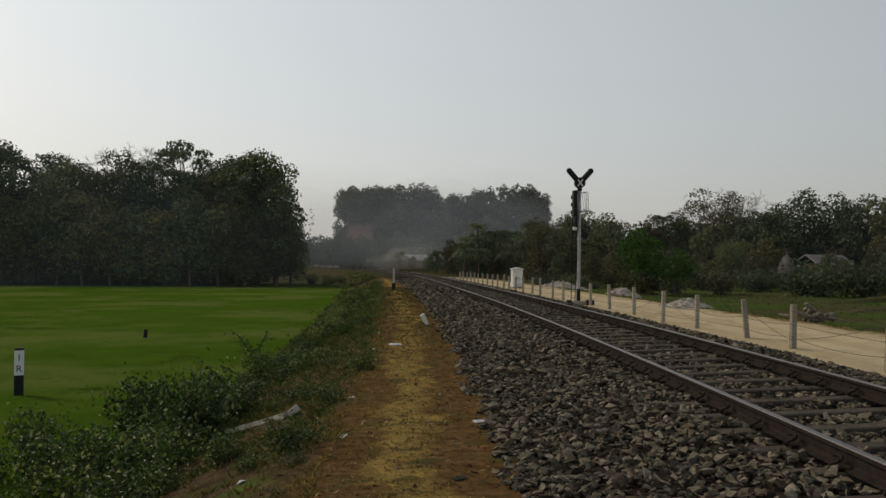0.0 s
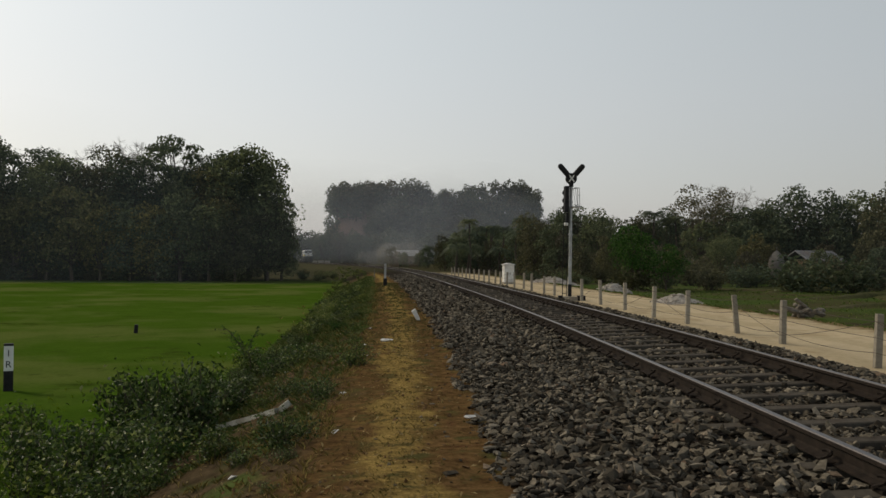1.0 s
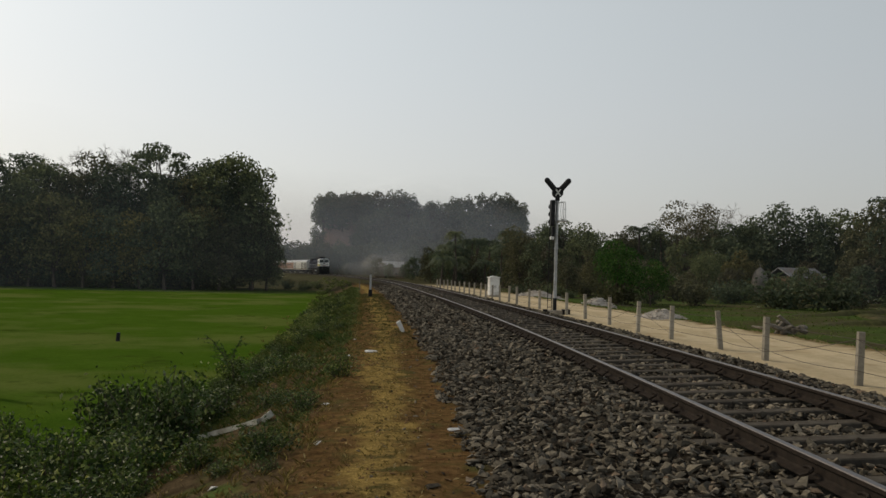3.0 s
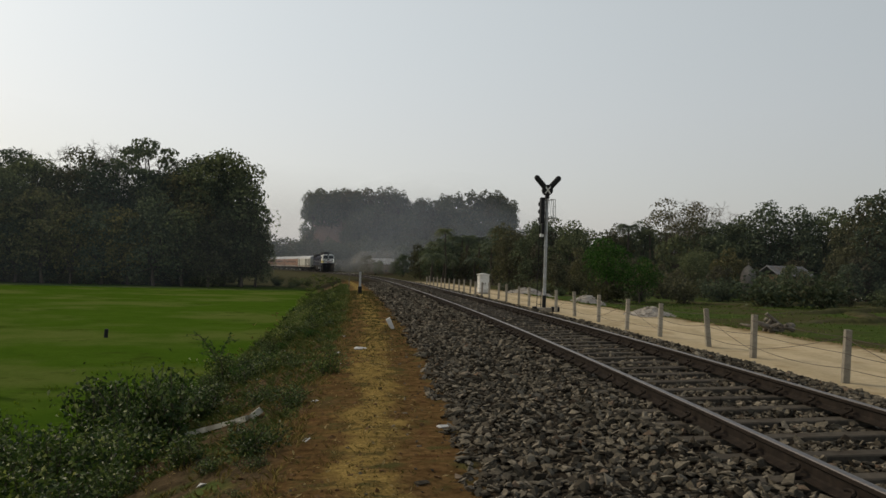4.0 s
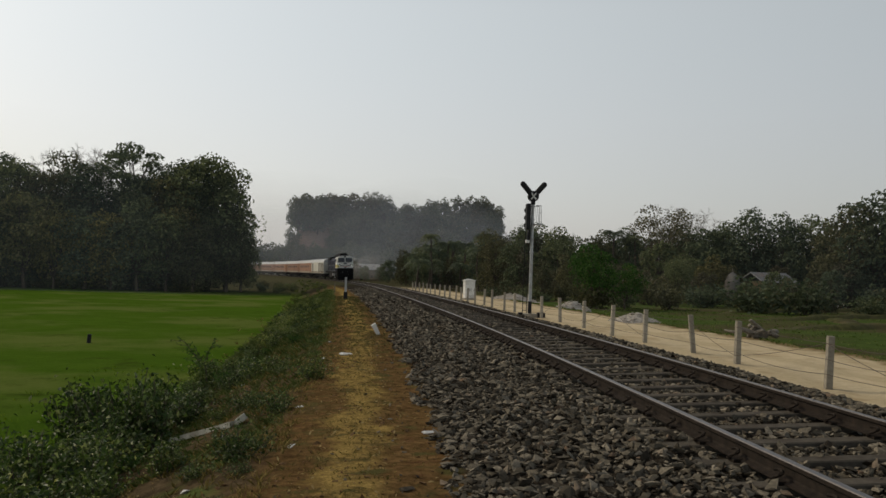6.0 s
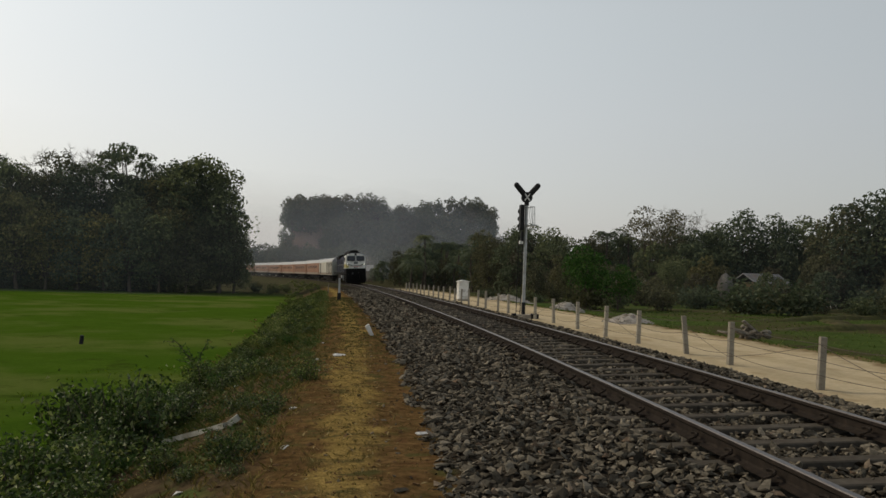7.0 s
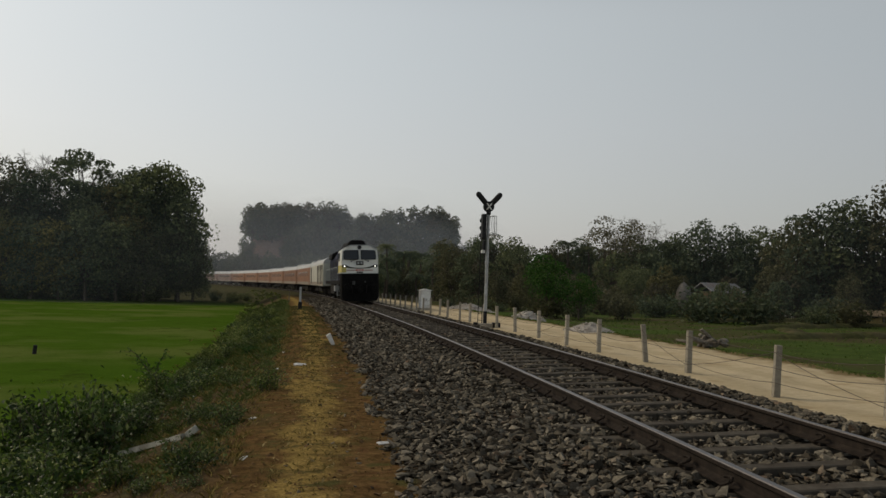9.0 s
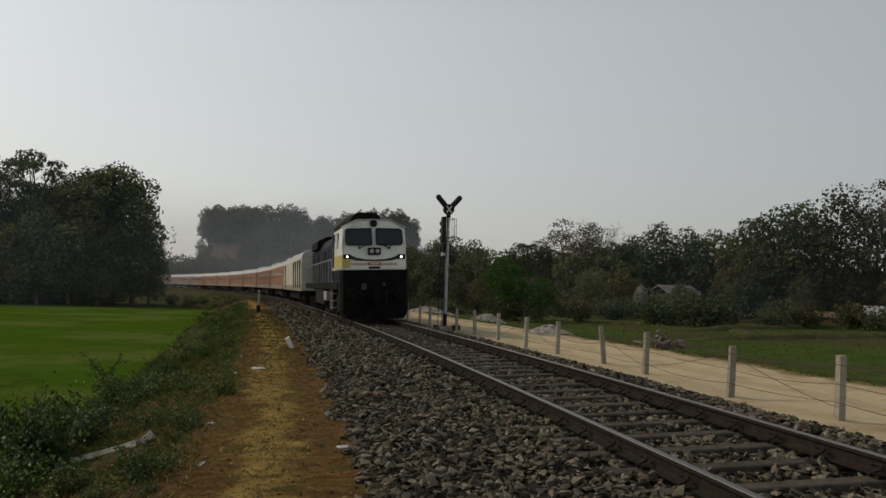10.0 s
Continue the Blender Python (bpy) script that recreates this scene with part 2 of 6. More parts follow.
    rough = mixed(nt, edge(0.56, 0.68, clump), rough, ramp(nt, n2, [(0.3, (0.03, 0.026, 0.015)), (0.7, (0.085, 0.068, 0.045))]))
    col = mixed(nt, edge(-8.8, -7.8), paddy, weeds)
    col = mixed(nt, edge(-5.5, -5.0), col, path)
    col = mixed(nt, edge(-4.8, -4.45), col, mixed(nt, 0.85, path, worn))
    col = mixed(nt, edge(-4.2, -3.85), col, path)
    col = mixed(nt, edge(-3.42, -3.2, sep.outputs[0]), col, bed)
    col = mixed(nt, edge(3.0, 3.2, sep.outputs[0]), col, sand)
    ruts = nt.nodes.new("ShaderNodeTexWave")
    ruts.inputs["Scale"].default_value, ruts.inputs["Distortion"].default_value, ruts.inputs["Detail"].default_value = 0.16, 1.4, 3
    nt.links.new(uv.outputs[0], ruts.inputs["Vector"])
    col = mixed(nt, 0.5, col, mixed(nt, edge(3.2, 3.6, sep.outputs[0]), (1, 1, 1), ramp(nt, ruts.outputs["Fac"], [(0.1, (0.82, 0.8, 0.76)), (0.6, (1.1, 1.1, 1.1))])), "MULTIPLY")
    verge = ramp(nt, n2, [(0.3, (0.14, 0.1, 0.05)), (0.7, (0.3, 0.23, 0.12))])
    col = mixed(nt, edge(8.0, 8.7), col, verge)
    col = mixed(nt, edge(9.0, 10.4), col, rough)
    far = edge(95, 125, sep.outputs[1])
    col = mixed(nt, far, col, mixed(nt, n2, (0.03, 0.035, 0.018), (0.09, 0.08, 0.045)))
    # a bare red landslip on the hill's flank
    place = nt.nodes.new("ShaderNodeSeparateXYZ")
    nt.links.new(pos, place.inputs[0])
    inside = node(nt, "ShaderNodeMath")
    inside.operation = "MULTIPLY"
    nt.links.new(edge(-27, -38, place.outputs[0]), inside.inputs[0])
    nt.links.new(edge(10, 13, place.outputs[2]), inside.inputs[1])
    col = mixed(nt, inside.outputs[0], col, mixed(nt, n2, (0.2, 0.14, 0.11), (0.32, 0.215, 0.17)))
    nt.links.new(col, b.inputs["Base Color"])
    bump(nt, b, n2, 0.9, 0.05)
    return m


M_GROUND = ground_material()


# ---- small builders ----
def mesh_of(name, verts, faces, mats, smooth_faces=False):
    me = bpy.data.meshes.new(name)
    me.from_pydata([tuple(v) for v in verts] if not isinstance(verts, list) else verts, [], faces if isinstance(faces, list) else faces.tolist())
    for m in mats if isinstance(mats, (list, tuple)) else [mats]:
        me.materials.append(m)
    if smooth_faces:
        me.shade_smooth()
    me.update()
    return me


def put(name, me, parent=None, label="", kind=""):
    ob = new(name, me)
    ob.parent = parent
    return tagged(ob, label, "", "", kind)


def part(name, bm, mat, parent=None, label="", kind="", smooth_faces=False):
    me = bpy.data.meshes.new(name)
    bm.to_mesh(me)
    bm.free()
    for m in mat if isinstance(mat, (list, tuple)) else [mat]:
        me.materials.append(m)
    if smooth_faces:
        me.shade_smooth()
    return put(name, me, parent, label, kind)


def thing(name, m, label, category, group="", kind=""):
    ob = new(name)
    ob.empty_display_size = 0.2
    ob.matrix_world = m
    return tagged(ob, label, category, group, kind)


def box(bm, x0, x1, y0, y1, z0, z1, bevel=0.0, m=None, mat=0):
    r = bmesh.ops.create_cube(bm, size=1.0)
    vs = r["verts"]
    for v in vs:
        v.co = Vector((x0 + (v.co.x + 0.5) * (x1 - x0), y0 + (v.co.y + 0.5) * (y1 - y0), z0 + (v.co.z + 0.5) * (z1 - z0)))
        if m is not None:
            v.co = m @ v.co
    fs = list({f for v in vs for f in v.link_faces})
    for f in fs:
        f.material_index = mat
    if bevel:
        es = list({e for f in fs for e in f.edges})
        bmesh.ops.bevel(bm, geom=es, offset=bevel, segments=2, affect="EDGES", profile=0.6)
    return bm


def rod(bm, a, b, r1, r2=None, seg=8, mat=0):
    """A tapered bar from a to b."""
    a, b = Vector(a), Vector(b)
    d = b - a
    m = Matrix.Translation((a + b) / 2) @ d.to_track_quat("Z", "Y").to_matrix().to_4x4()
    r = bmesh.ops.create_cone(bm, cap_ends=True, segments=seg, radius1=r1, radius2=r1 if r2 is None else r2, depth=d.length, matrix=m)
    for f in {f for v in r["verts"] for f in v.link_faces}:
        f.material_index = mat
    return bm


def prism(bm, outline, y0, y1, mat=0):
    """An outline in x and z, drawn out from y0 to y1."""
    a = [bm.verts.new((x, y0, z)) for x, z in outline]
    b = [bm.verts.new((x, y1, z)) for x, z in outline]
    fs = [bm.faces.new(a), bm.faces.new(b[::-1])]
    n = len(a)
    for i in range(n):
        fs.append(bm.faces.new((a[i], b[i], b[(i + 1) % n], a[(i + 1) % n])))
    for f in fs:
        f.material_index = mat
    bmesh.ops.recalc_face_normals(bm, faces=fs)
    return bm


def tube(name, points, radius, mat, parent, seg=5):
    """One bent bar of round section through the points."""
    vs, fs = [], []
    for i, p in enumerate(points):
        d = (points[min(i + 1, len(points) - 1)] - points[max(i - 1, 0)]).normalized()
        e = d.orthogonal().normalized()
        g = d.cross(e)
        for j in range(seg):
            w = 2 * math.pi * j / seg
            vs.append(tuple(p + radius * (math.cos(w) * e + math.sin(w) * g)))
    for i in range(len(points) - 1):
        for j in range(seg):
            a, b = i * seg + j, i * seg + (j + 1) % seg
            fs.append((a, b, b + seg, a + seg))
    return put(name, mesh_of(name, vs, fs, mat), parent)


# ---- ground ----
def build_ground():
    us = np.unique(np.concatenate([np.arange(-11, 12.01, 0.22), np.arange(-40, 41, 3.0), np.geomspace(42, 2600, 26), -np.geomspace(42, 2600, 26)]))
    ys = np.unique(np.concatenate([np.arange(1, 36, 0.25), np.arange(36, 120, 1.5), np.arange(120, 640, 8.0), np.geomspace(640, 3200, 14), -np.geomspace(0.5, 400, 22)]))
    xs = np.interp(ys, PY, PX)[:, None] + us[None, :]
    yy = np.repeat(ys[:, None], len(us), 1)
    zz = ground_z(xs, yy)
    verts = np.stack([xs, yy, zz], 2).reshape(-1, 3)
    n, k = len(us), len(ys)
    i = np.arange(k - 1)[:, None] * n + np.arange(n - 1)[None, :]
    faces = np.stack([i, i + 1, i + n + 1, i + n], 2).reshape(-1, 4)
    me = mesh_of("ground", verts, faces, M_GROUND, True)
    uv = me.uv_layers.new(name="across")
    loops = np.empty(len(me.loops), dtype=np.int32)
    me.loops.foreach_get("vertex_index", loops)
    cu = np.stack([across(verts[:, 0], verts[:, 1]), verts[:, 1]], 1)
    uv.data.foreach_set("uv", cu[loops].astype(np.float32).ravel())
    tagged(put("ground", me), "earth with green paddy, orange dirt path and sandy track", "ground", kind="structure")


build_ground()


# ---- railway track ----
RAIL = [(-0.075, -0.172), (-0.075, -0.160), (-0.022, -0.142), (-0.010, -0.125), (-0.010, -0.055), (-0.036, -0.040), (-0.036, -0.008), (-0.028, 0.0),
        (0.028, 0.0), (0.036, -0.008), (0.036, -0.040), (0.010, -0.055), (0.010, -0.125), (0.022, -0.142), (0.075, -0.160), (0.075, -0.172)]
PITCH, FIRST = 0.776, 1.76


def build_track():
    track = thing("railway_track", pose(0, 0, 0), "broad gauge railway track curving through grey ballast", "railway track", kind="structure")
    for side in (-1, 1):
        ss = np.concatenate([np.arange(-25, 60, 1.0), np.arange(60, 745, 4.0)])
        verts, faces, mats = [], [], []
        for s in ss:
            for px, pz in RAIL:
                u = side * 0.8745 + px
                x, y = beside(s, u)
                verts.append((float(x), float(y), pz + side * 0.8745 * CANT))
        n = len(RAIL)
        for i in range(len(ss) - 1):
            for j in range(n):
                a, b = i * n + j, i * n + (j + 1) % n
                faces.append((a, b, b + n, a + n))
                mats.append(1 if 7 <= j <= 7 or j in (6, 8) else 0)
        me = mesh_of("rail", verts, faces, [M_RUST, M_STEEL])
        me.polygons.foreach_set("material_index", mats)
        put("rail", me, track, "steel rail with polished head and rusty sides")
    # sleepers: a trapezoid of prestressed concrete, with clips beside both rails
    bm = bmesh.new()
    prism(bm, [(-0.135, -0.40), (0.135, -0.40), (0.10, -0.175), (-0.10, -0.175)], -1.37, 1.37)
    for v in bm.verts:
        v.co = Vector((v.co.y, v.co.x, v.co.z))
        if abs(v.co.x) < 0.5:
            v.co.z -= 0.02
    bmesh.ops.recalc_face_normals(bm, faces=bm.faces)
    bmesh.ops.bevel(bm, geom=list(bm.edges), offset=0.012, segments=1, affect="EDGES")
    me = bpy.data.meshes.new("sleeper")
    bm.to_mesh(me)
    bm.free()
    me.materials.append(M_SLEEPER)
    bm = bmesh.new()
    for a in range(7):
        t0, t1 = radians(-40 + a * 40), radians(-40 + (a + 1) * 40)
        rod(bm, (0.03 * math.cos(t0), 0.055 * math.sin(t0), 0.03 + 0.045 * math.sin(t0 / 2)), (0.03 * math.cos(t1), 0.055 * math.sin(t1), 0.03 + 0.045 * math.sin(t1 / 2)), 0.011, None, 5)
    box(bm, -0.05, 0.02, -0.05, 0.05, -0.005, 0.02, 0.006)
    clip = bpy.data.meshes.new("rail_clip")
    bm.to_mesh(clip)
    bm.free()
    clip.materials.append(M_RUST)
    for i in range(-18, 150):
        s = FIRST + (i - 4) * PITCH
        x, y, a = line(s)
        ob = put("sleeper", me, track)
        m = pose(float(x), float(y), 0, 0, -math.degrees(math.atan(CANT)), -math.degrees(a) + rng.uniform(-0.4, 0.4))
        ob.matrix_basis = m
        if 3 <= i < 70:
            for u in (-0.985, -0.765, 0.765, 0.985):
                c = put("rail_clip", clip, ob)
                c.matrix_basis = Matrix.Scale(1.0, 4) @ pose(u, rng.uniform(-0.01, 0.01), -0.172, 0, 0, 0 if abs(u) > 0.9 and u > 0 or abs(u) < 0.9 and u < 0 else 180) @ Matrix.Scale(1.35, 4)
    # the far ones as one
    verts, faces = [], []
    for i in range(146, 900):
        s = FIRST + i * PITCH
        x, y, a = line(s)
        c, d = math.cos(a), math.sin(a)
        k = len(verts)
        for dz, w in ((-0.4, 0.135), (-0.175, 0.10)):
            for lx, ly in ((-1.37, -w), (1.37, -w), (1.37, w), (-1.37, w)):
                verts.append((x + lx * c + ly * d, y - lx * d + ly * c, dz + lx * CANT))
        faces += [(k + 4, k + 5, k + 6, k + 7), (k, k + 1, k + 5, k + 4), (k + 1, k + 2, k + 6, k + 5), (k + 2, k + 3, k + 7, k + 6), (k + 3, k, k + 4, k + 7)]
    put("distant_sleepers", mesh_of("distant_sleepers", verts, faces, M_SLEEPER), track, kind="stuff")


build_track()


# ---- ballast ----
def rock_shapes(count, seed):
    """Angular broken stones: hulls of a few random points."""
    r = np.random.default_rng(seed)
    out = []
    for _ in range(count):
        bm = bmesh.new()
        p = r.normal(size=(9, 3))
        p = p / np.linalg.norm(p, axis=1, keepdims=True) * r.uniform(0.85, 1.1, (9, 1)) * np.array([1.25, r.uniform(0.7, 1.0), r.uniform(0.42, 0.62)])
        for v in p:
            bm.verts.new(tuple(v))
        bmesh.ops.convex_hull(bm, input=bm.verts)
        loose = [v for v in bm.verts if not v.link_faces]
        bmesh.ops.delete(bm, geom=loose, context="VERTS")
        bm.verts.index_update()
        out.append((np.array([tuple(v.co) for v in bm.verts]), np.array([[v.index for v in f.verts] for f in bm.faces])))
        bm.free()
    return out


def turns(r, n):
    """Stones lie mostly on their flat side: any turn about the upright, then a tilt."""
    a, b, t = r.uniform(0, 2 * math.pi, n), r.uniform(0, 2 * math.pi, n), np.abs(r.normal(0, 0.5, n))
    q1 = np.stack([np.cos(a / 2), 0 * a, 0 * a, np.sin(a / 2)], 1)
    q2 = np.stack([np.cos(t / 2), np.sin(t / 2) * np.cos(b), np.sin(t / 2) * np.sin(b), 0 * a], 1)
    w = q2[:, 0] * q1[:, 0]
    z = q2[:, 0] * q1[:, 3]
    x = q2[:, 1] * q1[:, 0] + q2[:, 2] * q1[:, 3]
    y = q2[:, 2] * q1[:, 0] - q2[:, 1] * q1[:, 3]
    return np.stack([1 - 2 * (y * y + z * z), 2 * (x * y - z * w), 2 * (x * z + y * w), 2 * (x * y + z * w), 1 - 2 * (x * x + z * z), 2 * (y * z - x * w),
                     2 * (x * z - y * w), 2 * (y * z + x * w), 1 - 2 * (x * x + y * y)], 1).reshape(n, 3, 3)


ROCK_SHAPES = rock_shapes(16, 3)


def rocks_mesh(name, pos, size, mat, seed):
    """Many stones in one mesh."""
    r = np.random.default_rng(seed)
    kind = r.integers(0, len(ROCK_SHAPES), len(pos))
    vs, fs, base = [], [], 0
    for k, (rv, rf) in enumerate(ROCK_SHAPES):
        i = np.nonzero(kind == k)[0]
        n = len(i)
        v = np.einsum("nij,nkj->nki", turns(r, n), rv[None] * size[i][:, None, None]) + pos[i][:, None, :]
        vs.append(v.reshape(-1, 3))
        fs.append((rf[None] + (np.arange(n) * len(rv))[:, None, None] + base).reshape(-1, 3))
        base += n * len(rv)
    v, f = np.concatenate(vs), np.concatenate(fs)
    me = bpy.data.meshes.new(name)
    me.vertices.add(len(v))
    me.vertices.foreach_set("co", v.astype(np.float32).ravel())
    me.loops.add(len(f) * 3)
    me.loops.foreach_set("vertex_index", f.astype(np.int32).ravel())
    me.polygons.add(len(f))
    me.polygons.foreach_set("loop_start", np.arange(0, len(f) * 3, 3, dtype=np.int32))
    me.update(calc_edges=True)
    me.shade_flat()
    me.materials.append(mat)
    return me


def build_ballast():
    bed = thing("ballast_bed", pose(0, 0, 0), "bed of loose crushed grey stone under the track", "ballast", kind="structure")
    r = np.random.default_rng(21)
    pos, size = [], []
    for y0, y1, step, big in ((-12, 3.6, 0.2, 0.09), (3.6, 13, 0.049, 0.041), (13, 24, 0.068, 0.047), (24, 45, 0.1, 0.054), (45, 90, 0.2, 0.082)):
        n = int((y1 - y0) * 6.9 / (step * step) * 0.75)
        s, u = r.uniform(y0, y1, n), r.uniform(-3.55, 3.35, n)
        edge = 0.16 * wobble(s, u * 0, 0.35, 4) + 0.12 * wobble(s, u * 0, 1.3, 9)
        ok = (u > -3.42 + edge) & (u < 3.1 + edge)
        hid = (np.abs(np.abs(u) - 0.8745) < 0.09)
        on = np.abs((s - FIRST) / PITCH - np.round((s - FIRST) / PITCH)) * PITCH < np.where(np.abs(u) < 1.0, 0.12, 0.15)
        onto = on & (np.abs(u) < 1.37)
        ok &= ~hid & (~onto | (r.uniform(size=n) < np.where(np.abs(u) < 1.0, 0.02, 0.06)))
        ok &= ~((u > 1.5) & (s < 8) & (s > 3.6))
        s, u, onto = s[ok], u[ok], onto[ok]
        x, y = beside(s, u)
        k = big * np.clip(r.lognormal(0, 0.32, len(s)), 0.5, 1.9)
        z = ground_z(x, y) + k * 0.25 + r.uniform(-0.02, 0.035, len(s)) + np.where(onto, 0.03, 0) + np.where(np.abs(u) < 0.95, 0.018, np.where(np.abs(u) < 1.9, 0.015, 0)) + 0.02 * wobble(x, y, 0.25, 6)
        pos.append(np.stack([x, y, z], 1))
        size.append(k)
    pos, size = np.concatenate(pos), np.concatenate(size)
    near = np.argsort((pos[:, 1] - 6.2) ** 2 + (pos[:, 0] - 1.5) ** 2)[:300]
    rest = np.ones(len(pos), bool)
    rest[near] = False
    put("stones", rocks_mesh("stones", pos[rest], size[rest], M_STONE, 5), bed, kind="stuff")
    shapes = []
    for k in range(14):
        shapes.append(mesh_of("stone", ROCK_SHAPES[k][0], ROCK_SHAPES[k][1], M_STONE))
    for j, i in enumerate(near):
        ob = put("stone", shapes[j % 14], bed)
        ob.matrix_basis = pose(*[float(c) for c in pos[i]], r.normal(0, 24), r.normal(0, 24), r.uniform(0, 360)) @ Matrix.Scale(float(size[i]), 4)
    # a few strays on the path
    n = 130
    s, u = r.uniform(4, 30, n), -3.3 - np.abs(r.normal(0, 0.7, n))
    x, y = beside(s, u)
    k = 0.022 * np.clip(r.lognormal(0, 0.4, n), 0.4, 2)
    put("stray_stones", rocks_mesh("stray_stones", np.stack([x, y, ground_z(x, y) + k * 0.2], 1), k, M_STONE, 8), bed, kind="stuff")


build_ballast()


# ---- plants ----
def cards(centres, outward, length, width, r, droop=0.0):
    """Small pointed leaves, folded along the middle, two faces each."""
    n = len(centres)
    t = r.normal(size=(n, 3))
    t[:, 2] -= droop
    t -= (t * outward).sum(1, keepdims=True) * outward * 0.75
    t /= np.linalg.norm(t, axis=1, keepdims=True)
    b = np.cross(outward, t)
    b /= np.linalg.norm(b, axis=1, keepdims=True) + 1e-9
    up = np.cross(t, b)
    length, width = np.broadcast_to(length, n)[:, None], np.broadcast_to(width, n)[:, None]
    k = r.uniform(0.7, 1.3, (n, 1))
    a0, a1 = centres - t * length * k / 2, centres + t * length * k / 2
    lift = up * width * 0.25
    v = np.stack([a0, centres + b * width * k / 2 + lift, a1, centres - b * width * k / 2 + lift], 1).reshape(-1, 3)
    i = (np.arange(n) * 4)[:, None]
    f = np.concatenate([np.concatenate([i, i + 1, i + 2], 1), np.concatenate([i, i + 2, i + 3], 1)])
    return v, f


def unit(r, n):
    v = r.normal(size=(n, 3))
    return v / np.linalg.norm(v, axis=1, keepdims=True)


def limb(verts, faces, a, b, r1, r2, bend, r, seg=6, steps=4):
    """A tapered, slightly crooked limb. Returns points along it."""
    a, b = np.array(a, float), np.array(b, float)
    d = b - a
    ln = np.linalg.norm(d)
    side = np.cross(d, r.normal(size=3))
    side /= np.linalg.norm(side) + 1e-9
    e1 = np.cross(d, side)
    e1 /= np.linalg.norm(e1) + 1e-9
    pts = []
    k = len(verts)
    for i in range(steps + 1):
        t = i / steps
        p = a + d * t + side * bend * ln * math.sin(math.pi * t) + r.normal(0, 0.012 * ln, 3) * (0 < i < steps)
        pts.append(p)
        rad = r1 + (r2 - r1) * t
        for j in range(seg):
            w = 2 * math.pi * j / seg
            verts.append(tuple(p + rad * (math.cos(w) * side + math.sin(w) * e1)))
    for i in range(steps):
        for j in range(seg):
            q = k + i * seg + j
            n = k + i * seg + (j + 1) % seg
            faces.append((q, n, n + seg, q + seg))
    return pts


def make_tree(seed, height, spread, bare, leaves, leaf, mat, lobes=15, flat=0.75, open_crown=0.0):
    """A broad-leaved tree: trunk, limbs and a lumpy crown of separate leaf sprays. bare: share of the height with no leaves."""
    r = np.random.default_rng(seed)
    tree = thing("tree", pose(0, 0, 0), "", "tree")
    wv, wf = [], []
    fork = height * max(0.22, bare * 0.9)
    r0 = 0.018 * height
    limb(wv, wf, (0, 0, -0.5), (r.normal(0, 0.2), r.normal(0, 0.2), fork), r0 * 1.3, r0 * 0.8, 0.03, r, 8, 5)
    cs, rs = [], []
    for i in range(lobes):
        w = 2 * math.pi * (i * 0.618 + r.uniform(-0.1, 0.1))
        lev = (i + 0.5) / lobes
        rr = spread * math.sqrt(max(0.0, 1 - (2 * lev - 0.8) ** 2 * 0.6)) * r.uniform(0.35, 0.8)
        rad = spread * r.uniform(0.3, 0.48)
        z = height * bare + (height * (1 - bare) - rad * flat) * lev * r.uniform(0.85, 1.0) + 0.3 * rad
        c = np.array([rr * math.cos(w), rr * math.sin(w), z])
        cs.append(c)
        rs.append(rad)
        limb(wv, wf, (r.normal(0, 0.15), r.normal(0, 0.15), fork * r.uniform(0.75, 1.0)), c, r0 * 0.5, r0 * 0.1, r.uniform(-0.12, 0.12), r, 4, 3)
    cs, rs = np.array(cs), np.array(rs)
    which = r.choice(lobes, leaves, p=rs ** 2 / (rs ** 2).sum())
    out = unit(r, leaves)
    out[:, 2] = np.abs(out[:, 2]) * np.where(r.uniform(size=leaves) < 0.75, 1, -1)
    shell = 1 - np.abs(r.normal(0, 0.17 + open_crown, leaves))
    lump = 1 + 0.22 * np.sin(out[:, 0] * 5 + which) * np.sin(out[:, 1] * 6 + 2 * which)
    pos = cs[which] + out * (rs[which] * shell * lump)[:, None] * np.array([1, 1, flat])
    facing = out + 0.6 * r.normal(size=(leaves, 3))
    facing /= np.linalg.norm(facing, axis=1, keepdims=True)
    v, f = cards(pos, facing, leaf, leaf * 0.6, r, 0.3)
    put("trunk", mesh_of("trunk", wv, wf, M_BARK, True), tree)
    put("crown", mesh_of("crown", v, f, mat), tree)
    return tree


